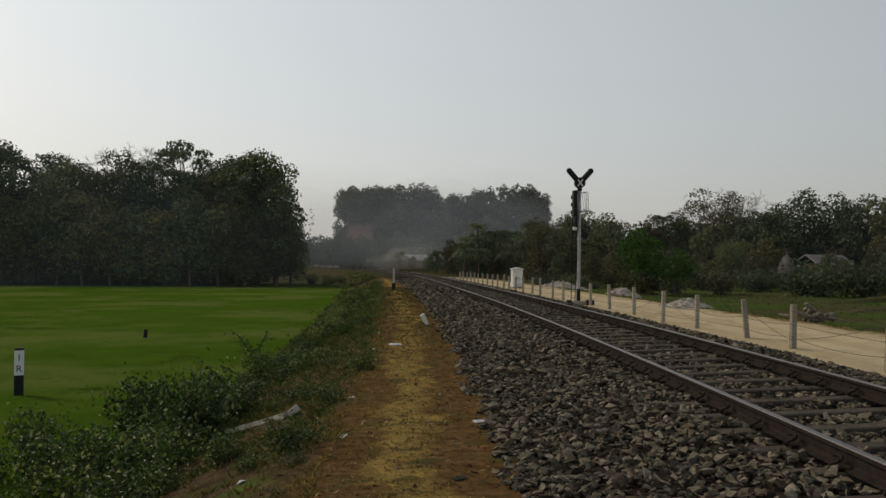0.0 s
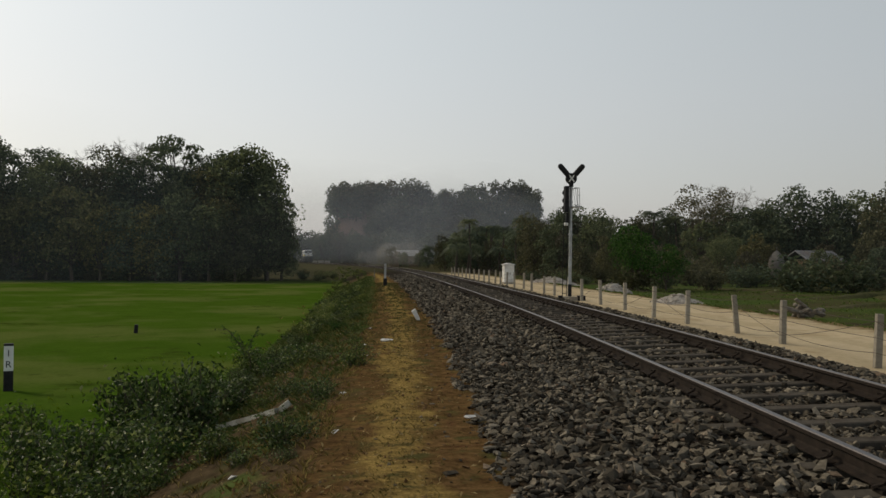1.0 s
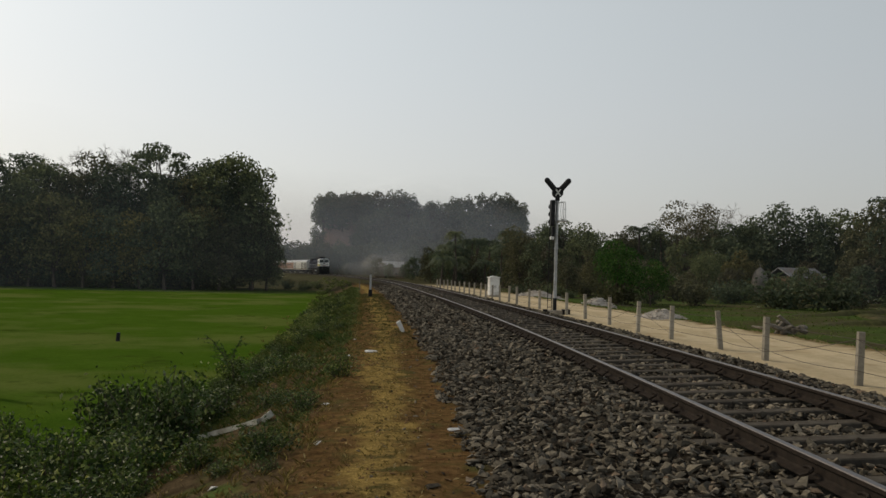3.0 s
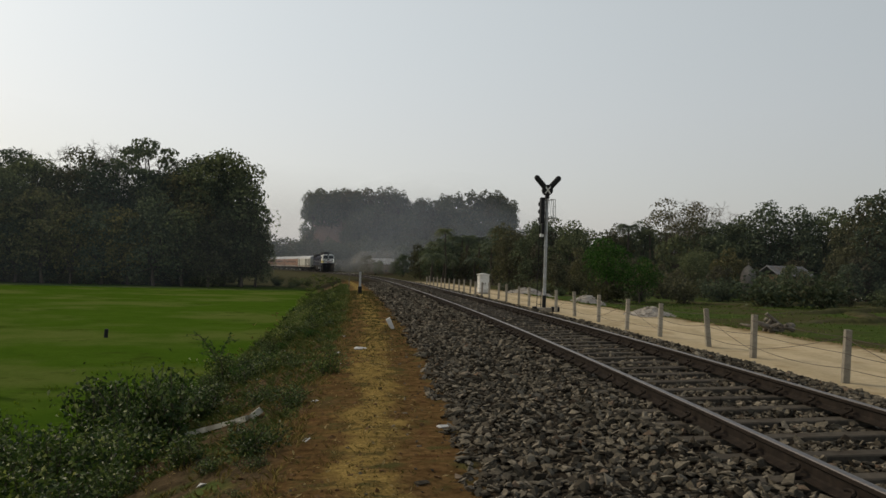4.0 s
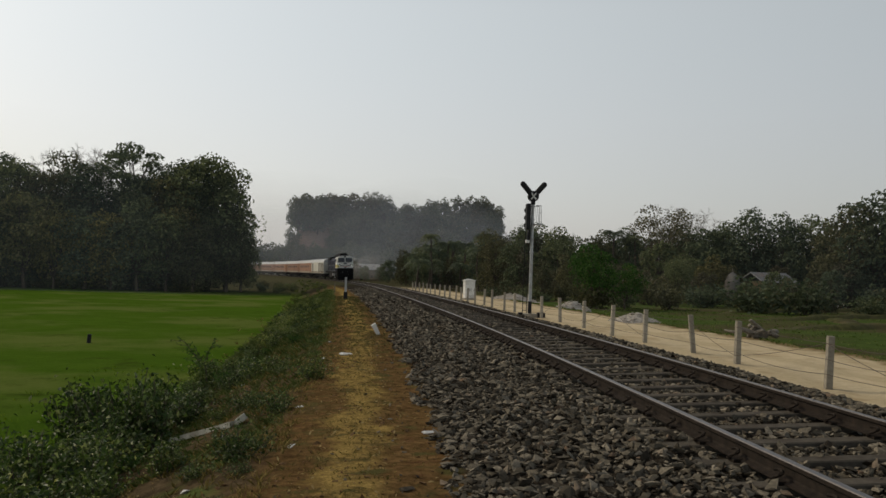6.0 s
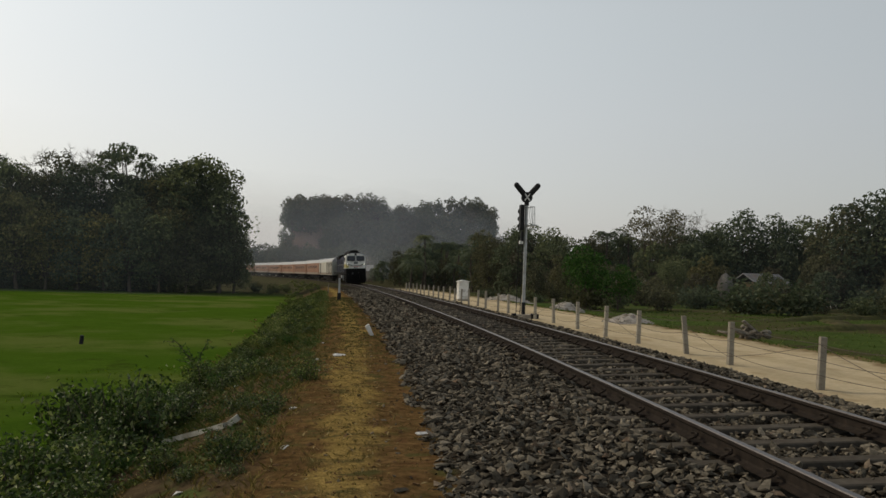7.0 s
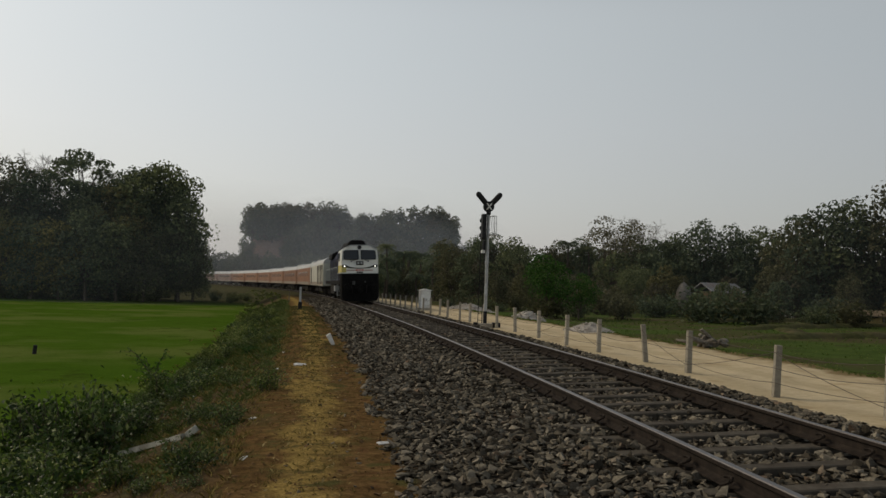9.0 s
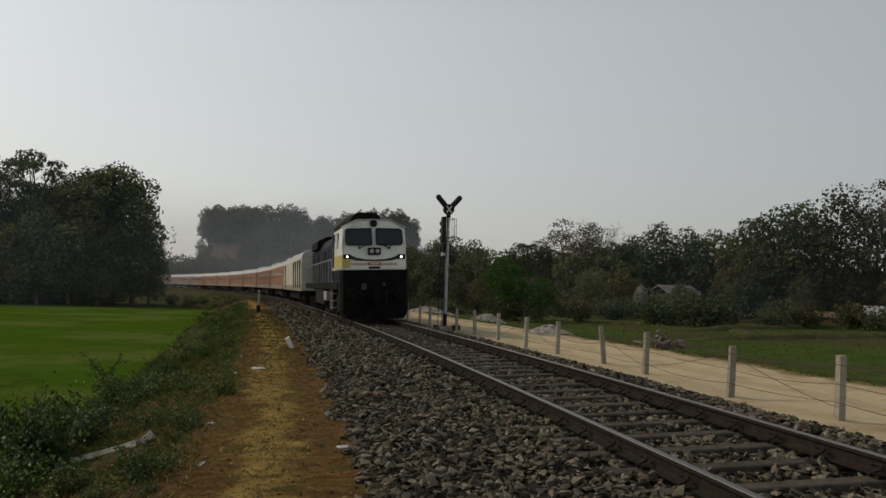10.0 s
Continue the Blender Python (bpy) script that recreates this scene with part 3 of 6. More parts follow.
def make_bare_tree(seed, height, spread):
    """A leafless tree of thin pale twigs."""
    r = np.random.default_rng(seed)
    tree = thing("bare_tree", pose(0, 0, 0), "", "tree")
    wv, wf, tv, tf = [], [], [], []
    top = (r.normal(0, 0.3), r.normal(0, 0.3), height * 0.5)
    limb(wv, wf, (0, 0, -0.5), top, 0.014 * height, 0.008 * height, 0.03, r, 7, 5)
    for i in range(15):
        w = i * 2.4
        tip = np.array([spread * math.cos(w) * r.uniform(0.5, 1), spread * math.sin(w) * r.uniform(0.5, 1), height * r.uniform(0.72, 1.0)])
        pts = limb(wv, wf, (top[0], top[1], height * r.uniform(0.35, 0.5)), tip, 0.0045 * height, 0.002 * height, r.uniform(-0.15, 0.15), r, 5, 5)
        for p in pts[2:]:
            for _ in range(5):
                d = r.normal(size=3) * np.array([1, 1, 0.7]) + np.array([0, 0, 0.5])
                e = p + d / np.linalg.norm(d) * spread * r.uniform(0.2, 0.45)
                q = limb(tv, tf, p, e, 0.0016 * height, 0.001 * height, 0.1, r, 3, 2)
                for _ in range(3):
                    d2 = d + r.normal(size=3)
                    limb(tv, tf, q[1], q[1] + d2 / np.linalg.norm(d2) * spread * 0.2, 0.0014 * height, 0.0009 * height, 0, r, 3, 1)
    put("trunk", mesh_of("trunk", wv, wf, M_TWIG, True), tree)
    put("twig_spray", mesh_of("twig_spray", tv, tf, M_TWIG), tree, kind="stuff")
    return tree


def make_palm(seed, height, fronds, length, mat):
    """A slender palm with arching, feathered fronds."""
    r = np.random.default_rng(seed)
    tree = thing("palm_tree", pose(0, 0, 0), "", "palm tree")
    wv, wf = [], []
    pts = limb(wv, wf, (0, 0, -0.4), (r.normal(0, 0.5), r.normal(0, 0.5), height), 0.16, 0.10, 0.03, r, 8, 7)
    top = pts[-1]
    vs, fs, k = [], [], 0
    for i in range(fronds):
        w = i * 2.39996 + r.uniform(-0.2, 0.2)
        rise = r.uniform(0.1, 0.95)
        prev = None
        for j in range(9):
            t = j / 8
            p = top + np.array([math.cos(w), math.sin(w), 0]) * length * t * (0.9 - 0.25 * rise * t) + np.array([0, 0, length * (rise * t - (0.55 + 0.5 * rise) * t * t)])
            if prev is not None:
                d = p - prev
                acr = np.cross(d, (0, 0, 1.0))
                acr /= np.linalg.norm(acr) + 1e-9
                for sgn in (-1, 1):
                    for h in (0.25, 0.75):
                        q = prev + d * h
                        wid = length * 0.24 * math.sin(math.pi * (0.12 + 0.8 * t)) * r.uniform(0.8, 1.15)
                        tip = q + acr * sgn * wid + d * 0.8 + np.array([0, 0, -0.45 * wid])
                        vs += [q - d * 0.16, q + d * 0.2, tip]
                        fs.append((k, k + 1, k + 2))
                        k += 3
            prev = p
    put("trunk", mesh_of("trunk", wv, wf, M_BARK, True), tree)
    put("fronds", mesh_of("fronds", [tuple(v) for v in vs], fs, mat), tree)
    return tree


def make_shrub(name, seed, height, spread, leaves, leaf, mat, stems=9, wide=0.62, droop=0.2):
    """A leafy shrub from the ground up: thin stems, each with its own spray of leaves."""
    r = np.random.default_rng(seed)
    ob = thing(name, pose(0, 0, 0), "", "shrub")
    wv, wf = [], []
    tips, weights = [], []
    for i in range(stems):
        w = i * 2.4 + r.uniform(-0.4, 0.4)
        rr = spread * math.sqrt((i + 0.5) / stems) * r.uniform(0.7, 1.1)
        tip = np.array([rr * math.cos(w), rr * math.sin(w), height * r.uniform(0.55, 1.0) * (1 - 0.35 * rr / spread)])
        pts = limb(wv, wf, (0.15 * tip[0], 0.15 * tip[1], -0.05), tip, 0.012 * height + 0.004, 0.004, r.uniform(-0.15, 0.15), r, 3, 3)
        tips.append(np.array(pts))
    per = leaves // stems
    cs = []
    for pts in tips:
        t = r.uniform(0.25, 1.02, per) * (len(pts) - 1)
        i = np.clip(t.astype(int), 0, len(pts) - 2)
        c = pts[i] + (pts[i + 1] - pts[i]) * (t - i)[:, None]
        cs.append(c + r.normal(0, spread * 0.16, (per, 3)) * np.array([1, 1, 0.8]))
    cs = np.concatenate(cs)
    cs[:, 2] = np.maximum(cs[:, 2], 0.02)
    facing = unit(r, len(cs))
    facing[:, 2] = np.abs(facing[:, 2]) + 0.4
    facing /= np.linalg.norm(facing, axis=1, keepdims=True)
    v, f = cards(cs, facing, leaf, leaf * wide, r, droop)
    put("stem_clump", mesh_of("stem_clump", wv, wf, M_BARK), ob, kind="stuff")
    put("leaves", mesh_of("leaves", v, f, mat), ob)
    return ob


def plant(proto, x, y, scale=1.0, turn=0.0, label="", group="", tall=1.0, sink=0.05):
    ob = copy_thing(proto, pose(x, y, float(ground_z(x, y)) - sink, 0, 0, turn))
    ob.scale = (scale, scale, scale * tall)
    return tagged(ob, label, "", group)


def joined(name, planted, label, category):
    """A far stand of trees as one piece: (tree, x, y, scale, turn) each."""
    vs, fs, ms, mats, base = [], [], [], [], 0
    for proto, x, y, scale, turn in planted:
        c, s = math.cos(radians(turn)) * scale, math.sin(radians(turn)) * scale
        for o in proto.children:
            me = o.data
            co = np.empty(len(me.vertices) * 3)
            me.vertices.foreach_get("co", co)
            co = co.reshape(-1, 3)
            co = np.stack([co[:, 0] * c - co[:, 1] * s + x, co[:, 0] * s + co[:, 1] * c + y, co[:, 2] * scale + float(ground_z(x, y)) - 0.5], 1)
            mat = me.materials[0]
            if mat not in mats:
                mats.append(mat)
            k = mats.index(mat)
            for p in me.polygons:
                fs.append(tuple(base + v for v in p.vertices))
                ms.append(k)
            vs.append(co)
            base += len(co)
    me = mesh_of(name, np.concatenate(vs), fs, mats)
    me.polygons.foreach_set("material_index", ms)
    return tagged(put(name, me), label, category, kind="stuff")


def drop(proto):
    for o in (*proto.children_recursive, proto):
        bpy.data.objects.remove(o)


def build_woods():
    r = np.random.default_rng(5)
    tall = [make_tree(11, 18, 6.4, 0.1, 9000, 0.44, M_LEAF, 26), make_tree(12, 18, 5.8, 0.12, 8000, 0.42, M_LEAF, 24, 0.9),
            make_tree(13, 18, 6.8, 0.1, 9000, 0.44, M_LEAF_OLIVE, 26, 0.7), make_tree(14, 18, 5.6, 0.14, 7500, 0.4, M_LEAF, 22, 0.95, 0.03)]
    umbrella = make_tree(15, 18, 4.4, 0.66, 1500, 0.5, M_LEAF, 10, 0.5, 0.1)
    bares = [make_bare_tree(31, 16, 4.2), make_bare_tree(32, 16, 3.4)]
    small = [make_tree(16, 10, 4.0, 0.1, 4000, 0.36, M_LEAF, 20), make_tree(17, 10, 3.8, 0.02, 3900, 0.35, M_LEAF_OLIVE, 20, 0.9), make_tree(18, 10, 3.4, 0.06, 3600, 0.33, M_LEAF, 18, 0.95, 0.04),
             make_tree(19, 10, 3.8, 0.3, 2000, 0.28, M_LEAF_DRY, 15, 0.7, 0.12), make_tree(27, 10, 4.2, 0.14, 4200, 0.34, M_LEAF_RUST, 20, 0.85)]
    fresh = make_tree(20, 5, 2.2, 0.22, 2600, 0.2, M_LEAF_GREEN, 13, 0.8)
    hill = [make_tree(21, 16, 6.2, 0.05, 900, 1.08, M_LEAF_HAZED, 14, 0.9), make_tree(22, 16, 5.0, 0.08, 850, 0.98, M_LEAF_DRY, 13, 1.0), make_tree(23, 16, 5.6, 0.05, 850, 1.04, M_LEAF_HAZED, 13, 0.85)]
    low = [make_tree(24, 10, 3.8, 0.06, 1000, 0.62, M_LEAF, 12), make_tree(25, 10, 3.4, 0.08, 1000, 0.6, M_LEAF_OLIVE, 12, 0.9), make_tree(26, 10, 3.6, 0.08, 1000, 0.6, M_LEAF_DRY, 12, 0.9)]
    palms = [make_palm(41, 6.4, 24, 2.4, M_LEAF), make_palm(42, 7, 22, 2.2, M_LEAF), make_palm(43, 3.2, 20, 2.6, M_LEAF)]
    scrub = [make_shrub("scrub", 51, 2.6, 2.2, 850, 0.3, M_LEAF, 14), make_shrub("scrub", 52, 2.2, 2.4, 800, 0.3, M_LEAF_OLIVE, 14), make_shrub("scrub", 53, 3.0, 1.9, 800, 0.28, M_LEAF_OLIVE, 13)]
    wood, hedge = "trees at the edge of the paddy", "scrub under the trees"
    # the wood beyond the paddy: its front row by height and place
    front = [(-74, 112, 21.5, 0), (-66, 114, 22.5, 2), (-61.5, 112, 21.6, 3), (-55, 116, 18.6, 1), (-50, 112, 17.6, 0), (-45.5, 115, 17.8, 2), (-41, 113, 17.0, 1),
             (-32.5, 113, 16.2, 0), (-28.2, 116, 19.8, 3), (-25.4, 114, 19.6, 0), (-23.2, 115, 16.2, 1), (-36.5, 117, 13.2, 2), (-22.4, 112, 10.5, 2), (-30, 112, 15.0, 2), (-20.8, 113.5, 8.6, 1), (-35.5, 115, 15.4, 1)]
    for x, y, h, k in front:
        plant(tall[k], x, y, h / 18, r.uniform(0, 360), "tall dark leafy tree at the edge of the wood", wood)
    plant(umbrella, -36.4, 118, 20.2 / 18, 40, "tall tree with a flat open crown above the wood", wood)
    for x, y, h in ((-55, 126, 18.2), (-46.5, 123, 18.6), (-43.4, 121, 19.0), (-40.8, 124, 18.6), (-33.5, 122, 17.2)):
        plant(bares[int(h) % 2], x, y, h / 16, r.uniform(0, 360), "leafless pale tree rising behind the wood", wood)
    lower = [(-70 + 3.4 * i, 106.5 + 0.12 * i + r.uniform(-1, 1), r.uniform(9.0, 13.0)) for i in range(14)]
    for i, (x, y, h) in enumerate(lower):
        plant(small[4] if i in (3, 5, 7, 8, 10) else small[i % 3], x, y, h / 10, r.uniform(0, 360), "bushy tree in front of the taller wood", wood)
    for i in range(27):
        x = -76 + 1.95 * i + r.uniform(-0.6, 0.6)
        plant(scrub[i % 3], x, 103.5 + 0.16 * (x + 76) + r.uniform(-1, 1), r.uniform(0.6, 1.1), r.uniform(0, 360), "dark tangled scrub along the paddy's far edge", hedge)
    # low scrub between the wood and the line
    n, q = 0, np.random.default_rng(77)
    while n < 16:
        x, y = q.uniform(-36, -12), q.uniform(112, 165)
        if across(x, y) < -8 and x > -0.21 * y - 1:
            plant(scrub[n % 3], x, y, q.uniform(0.3, 0.62), q.uniform(0, 360), "dark tangled scrub between the wood and the line", hedge)
            n += 1
    deep = []
    for i in range(34):
        x, y = r.uniform(-120, -25), r.uniform(124, 180)
        if abs(across(x, y)) > 12 and x < -0.31 * y:
            deep.append((low[i % 3], x, y, r.uniform(13, 16.5) / 10, r.uniform(0, 360)))
    for i in range(17):
        deep.append((low[i % 3], -66 + 2.35 * i + r.uniform(-0.6, 0.6), 121 + r.uniform(-2, 2), r.uniform(14.0, 16.0) / 10, r.uniform(0, 360)))
    joined("deep_wood", deep, "leafy trees deep in the wood behind the paddy", "woods")
    stand = []
    # far trees past the curve, left of the hill
    far = "trees on the far side of the line"
    for i in range(26):
        x, y = -105 + 4.2 * i + r.uniform(-2, 2), 350 + r.uniform(-14, 14)
        if across(x, y) > 10:
            stand.append((hill[i % 3], x, y, r.uniform(0.75, 1.0), r.uniform(0, 360)))
    for i in range(16):
        x, y = -58 + 2.6 * i + r.uniform(-1, 1), 374 + r.uniform(-4, 4)
        if across(x, y) > 10:
            stand.append((hill[i % 3], x, y, r.uniform(0.72, 0.98), r.uniform(0, 360)))
    for i in range(12):
        stand.append((hill[i % 3], r.uniform(-84, -58), r.uniform(366, 380), r.uniform(0.85, 1.1), r.uniform(0, 360)))
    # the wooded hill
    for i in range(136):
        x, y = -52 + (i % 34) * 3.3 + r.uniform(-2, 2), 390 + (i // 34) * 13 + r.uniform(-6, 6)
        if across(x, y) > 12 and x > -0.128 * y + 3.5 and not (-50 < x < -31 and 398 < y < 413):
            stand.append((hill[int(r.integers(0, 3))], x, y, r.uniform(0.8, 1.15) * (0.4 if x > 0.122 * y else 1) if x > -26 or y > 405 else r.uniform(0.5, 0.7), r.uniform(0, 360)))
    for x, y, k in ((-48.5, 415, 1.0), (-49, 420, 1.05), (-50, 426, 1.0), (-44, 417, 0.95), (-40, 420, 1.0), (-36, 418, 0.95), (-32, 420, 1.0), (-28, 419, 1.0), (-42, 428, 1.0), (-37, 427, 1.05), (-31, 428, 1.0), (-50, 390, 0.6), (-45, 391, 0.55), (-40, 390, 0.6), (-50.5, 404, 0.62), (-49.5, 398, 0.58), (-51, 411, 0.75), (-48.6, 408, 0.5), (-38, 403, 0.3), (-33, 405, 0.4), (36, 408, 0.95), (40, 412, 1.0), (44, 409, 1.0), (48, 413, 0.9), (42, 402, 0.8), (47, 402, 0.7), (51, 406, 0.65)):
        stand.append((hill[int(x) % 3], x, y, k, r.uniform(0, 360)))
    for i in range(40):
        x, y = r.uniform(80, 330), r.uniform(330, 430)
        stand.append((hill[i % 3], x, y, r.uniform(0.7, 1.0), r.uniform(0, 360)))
    joined("hill_woods", stand, "woods on the hill beyond the curve, leaves paled for distance haze", "woods")
    # palms and low trees before the hill
    for i in range(26):
        d = r.uniform(120, 210)
        x, y = r.uniform(0.0, 0.16) * d, d
        if across(x, y) > 8:
            plant(palms[i % 3], x, y, r.uniform(0.85, 1.25), r.uniform(0, 360), "dark slender palm beside the line", "palms beside the line")
    for i in range(26):
        d = 128 + 3 * i
        x = (0.004 + 0.1 * ((i * 0.618) % 1)) * d
        if across(x, d) > 7:
            plant(low[i % 2], x, d, r.uniform(0.42, 0.72), r.uniform(0, 360), "dark leafy tree under the palms beside the line", far)
            plant(palms[2 if i % 3 else 0], x + 1.5, d - 3, r.uniform(1.0, 1.35), r.uniform(0, 360), "dark bushy palm beside the line", "palms beside the line")
    for i in range(44):
        d = r.uniform(190, 300)
        x, y = r.uniform(-0.08, 0.3) * d, d
        if across(x, y) > 12:
            plant(low[int(r.integers(0, 3))], x, y, r.uniform(0.8, 1.3) * (0.55 if x < 0.02 * y else 1), r.uniform(0, 360), "leafy tree at the foot of the hill", far)
    # the village trees beyond the sand road
    village = "village trees"
    rows = [(13, 108, 8.6, 1), (16, 104, 9.2, 2), (18, 107, 9.6, 0), (20, 100, 8.8, 0), (25, 103, 8.6, 1), (29.5, 104, 9.2, 2), (31.5, 98, 11.6, 3), (35, 100, 9.5, 0), (39, 98, 9.2, 2), (43, 96, 8.3, 1),
            (38, 96, 9.8, 0), (41, 94, 11.2, 2), (44, 92, 10.6, 2), (47.5, 93, 10.8, 0), (49, 88, 9.8, 1), (52, 86, 8.8, 0), (44.5, 79, 10.5, 1), (46.5, 78, 12.0, 0), (49, 77, 12.4, 2), (51.5, 75, 12.4, 1), (54, 73.5, 14.6, 3), (56.5, 72, 12.8, 0), (60, 70, 13.0, 1), (63, 68, 13.5, 0), (67, 62, 13.5, 2), (48, 76, 5.5, 0), (43, 78, 5.0, 1), (31, 88, 5.5, 0), (54, 70, 6.0, 1), (58, 66, 6.2, 0)]
    for x, y, h, k in rows:
        plant(small[k], x, y, h / 10, r.uniform(0, 360), "village tree with a dusty dark crown", village)
    for x, y, h in ((33.5, 101, 11.0), (38, 104, 11.0)):
        plant(bares[int(x) % 2], x, y, h / 16, r.uniform(0, 360), "half-bare tree among the village trees", village)
    for i in range(46):
        w = r.uniform(0.12, 1.0)
        d = r.uniform(102, 150) * (1 - 0.25 * w)
        plant(low[int(r.integers(0, 3))], w * d, d, r.uniform(0.65, 0.85), r.uniform(0, 360), "leafy tree behind the village", village)
    for i in range(16):
        w = 0.105 + 0.014 * i + r.uniform(-0.006, 0.006)
        d = r.uniform(106, 128)
        plant(low[i % 2], w * d, d, r.uniform(0.72, 0.9), r.uniform(0, 360), "leafy tree behind the village", village)
    for i in range(16):
        w = r.uniform(0.12, 0.75)
        d = r.uniform(98, 118) * (1 - 0.2 * w)
        plant(palms[i % 2], w * d, d, r.uniform(0.8, 1.15), r.uniform(0, 360), "slender areca palm among the village trees", "village palms")
    for i in range(46):
        w = 0.13 + 0.017 * i + r.uniform(-0.03, 0.03)
        d = r.uniform(64, 92) * (1 - 0.18 * w)
        plant(scrub[int(r.integers(0, 3))], w * d, d, r.uniform(0.35, 1.25), r.uniform(0, 360), "dusty scrub at the edge of the village", "village scrub")
    for i in range(34):
        w = r.uniform(0.16, 0.78)
        d = r.uniform(80, 98) * (1 - 0.18 * w)
        plant(low[int(r.integers(0, 3))], w * d, d, r.uniform(0.28, 0.5), r.uniform(0, 360), "low bushy tree between the village houses", village)
    for x, y, h, k in ((36.6, 80, 2.8, 0), (40.5, 80, 2.9, 2), (33.5, 84, 4.6, 1), (31, 81, 3.6, 2), (42.5, 76, 4.4, 0), (45.5, 72, 4.6, 1), (28.5, 83, 4.8, 0)):
        plant(small[k], x, y, h / 10, 50 * x, "bushy tree standing before the village houses", village)
    plant(fresh, 14.9, 62, 1.0, 20, "small bright green roadside tree", village)
    plant(fresh, 17.6, 63, 0.72, 120, "small bright green roadside tree", village)
    for p in (*tall, umbrella, *bares, *small, *low, fresh, *hill, *palms, *scrub):
        drop(p)


build_woods()


# ---- train ----
M_LOCO_WHITE = grained("loco_cream_white", (0.68, 0.68, 0.63), (0.78, 0.78, 0.73), 3, 0.4, 0, 0.0005, 0, (0.42, 0.4, 0.35))
M_LOCO_BLACK = grained("loco_sooty_black", (0.004, 0.004, 0.004), (0.012, 0.011, 0.01), 5, 0.85)
M_LOCO_BLUE = grained("loco_violet_blue", (0.011, 0.014, 0.03), (0.024, 0.029, 0.056), 4, 0.75, 0, 0.0005, 0, (0.06, 0.055, 0.055))
M_YELLOW = grained("loco_yellow", (0.46, 0.39, 0.12), (0.56, 0.49, 0.18), 4, 0.5, 0, 0.0005, 0, (0.36, 0.32, 0.2))
M_SOCKET = grained("dull_socket", (0.05, 0.05, 0.048), (0.09, 0.09, 0.085), 12, 0.7)
M_OLIVE = grained("loco_dark_olive", (0.03, 0.032, 0.02), (0.06, 0.06, 0.04), 8, 0.6)
M_FADED = grained("faded_red_band", (0.4, 0.27, 0.23), (0.56, 0.45, 0.4), 9, 0.7)
M_RED = grained("plate_red", (0.4, 0.06, 0.04), (0.5, 0.09, 0.06), 8, 0.5)
M_ORANGE = grained("coach_orange_red", (0.225, 0.122, 0.074), (0.295, 0.165, 0.104), 2, 0.7, 0, 0.0005, 0.12, (0.19, 0.1, 0.065))
M_MAROON = grained("coach_dull_brown", (0.2, 0.12, 0.095), (0.27, 0.165, 0.13), 2, 0.5, 0, 0.0005, 0.12, (0.17, 0.12, 0.1))
M_CREAM = grained("coach_cream_grey", (0.46, 0.45, 0.38), (0.57, 0.56, 0.48), 2, 0.5, 0, 0.0005, 0, (0.36, 0.33, 0.28))
M_MUDBAND = grained("coach_dusty_band", (0.24, 0.2, 0.16), (0.32, 0.28, 0.23), 2, 0.7, 0, 0.0005)
M_ROOF = grained("coach_roof_grey", (0.34, 0.34, 0.33), (0.44, 0.44, 0.42), 1.5, 0.45, 0.1, 0.001, 0, (0.4, 0.38, 0.35))
M_UNDER = grained("underframe_grime", (0.012, 0.011, 0.01), (0.032, 0.028, 0.025), 5, 0.85)


def glass_material():
    m, nt, b = material("tinted_glass", 0.08, 0, 0.6)
    b.inputs["Base Color"].default_value = (0.012, 0.014, 0.016, 1)
    return m


def lamp_material():
    m, nt, b = material("headlight_glow", 0.2)
    b.inputs["Base Color"].default_value = (0.9, 0.9, 0.85, 1)
    b.inputs["Emission Color"].default_value = (1.0, 0.97, 0.85, 1)
    b.inputs["Emission Strength"].default_value = 3.0
    return m


M_GLASS, M_LAMP = glass_material(), lamp_material()


def loft(bm, sections, mat=0):
    """Skin over rings of points with caps at both ends."""
    rings = [[bm.verts.new(p) for p in ring] for ring in sections]
    n = len(rings[0])
    fs = []
    for a, b in zip(rings, rings[1:]):
        for i in range(n):
            fs.append(bm.faces.new((a[i], a[(i + 1) % n], b[(i + 1) % n], b[i])))
    fs += [bm.faces.new(rings[0][::-1]), bm.faces.new(rings[-1])]
    for f in fs:
        f.material_index = mat
    bmesh.ops.recalc_face_normals(bm, faces=fs)
    return bm


def wheel(parent, x, y, r, name="wheel"):
    bm = bmesh.new()
    rod(bm, (x - 0.065, y, r), (x + 0.065, y, r), r, None, 28)
    rod(bm, (x - 0.075, y, r), (x + 0.075, y, r), r * 0.28, None, 14)
    part(name, bm, M_UNDER, parent)


def bogie(parent, y, axles, r, wide):
    bm = bmesh.new()
    reach = max(axles) + 0.75
    for s in (-1, 1):
        box(bm, s * wide - 0.09, s * wide + 0.09, y - reach, y + reach, r - 0.08, r + 0.28, 0.04)
        for a in axles:
            box(bm, s * wide - 0.17, s * wide + 0.17, y + a - 0.2, y + a + 0.2, r - 0.2, r + 0.22, 0.03)
            rod(bm, (s * wide + s * 0.12, y + a + 0.42, r - 0.12), (s * wide + s * 0.12, y + a + 0.42, r + 0.3), 0.11, None, 10)
    box(bm, -wide, wide, y - 0.35, y + 0.35, r + 0.02, r + 0.42, 0.04)
    frame_ob = part("bogie_frame", bm, M_UNDER, parent)
    for a in axles:
        for s in (-1, 1):
            wheel(parent, s * 0.87, y + a, r)
    return frame_ob


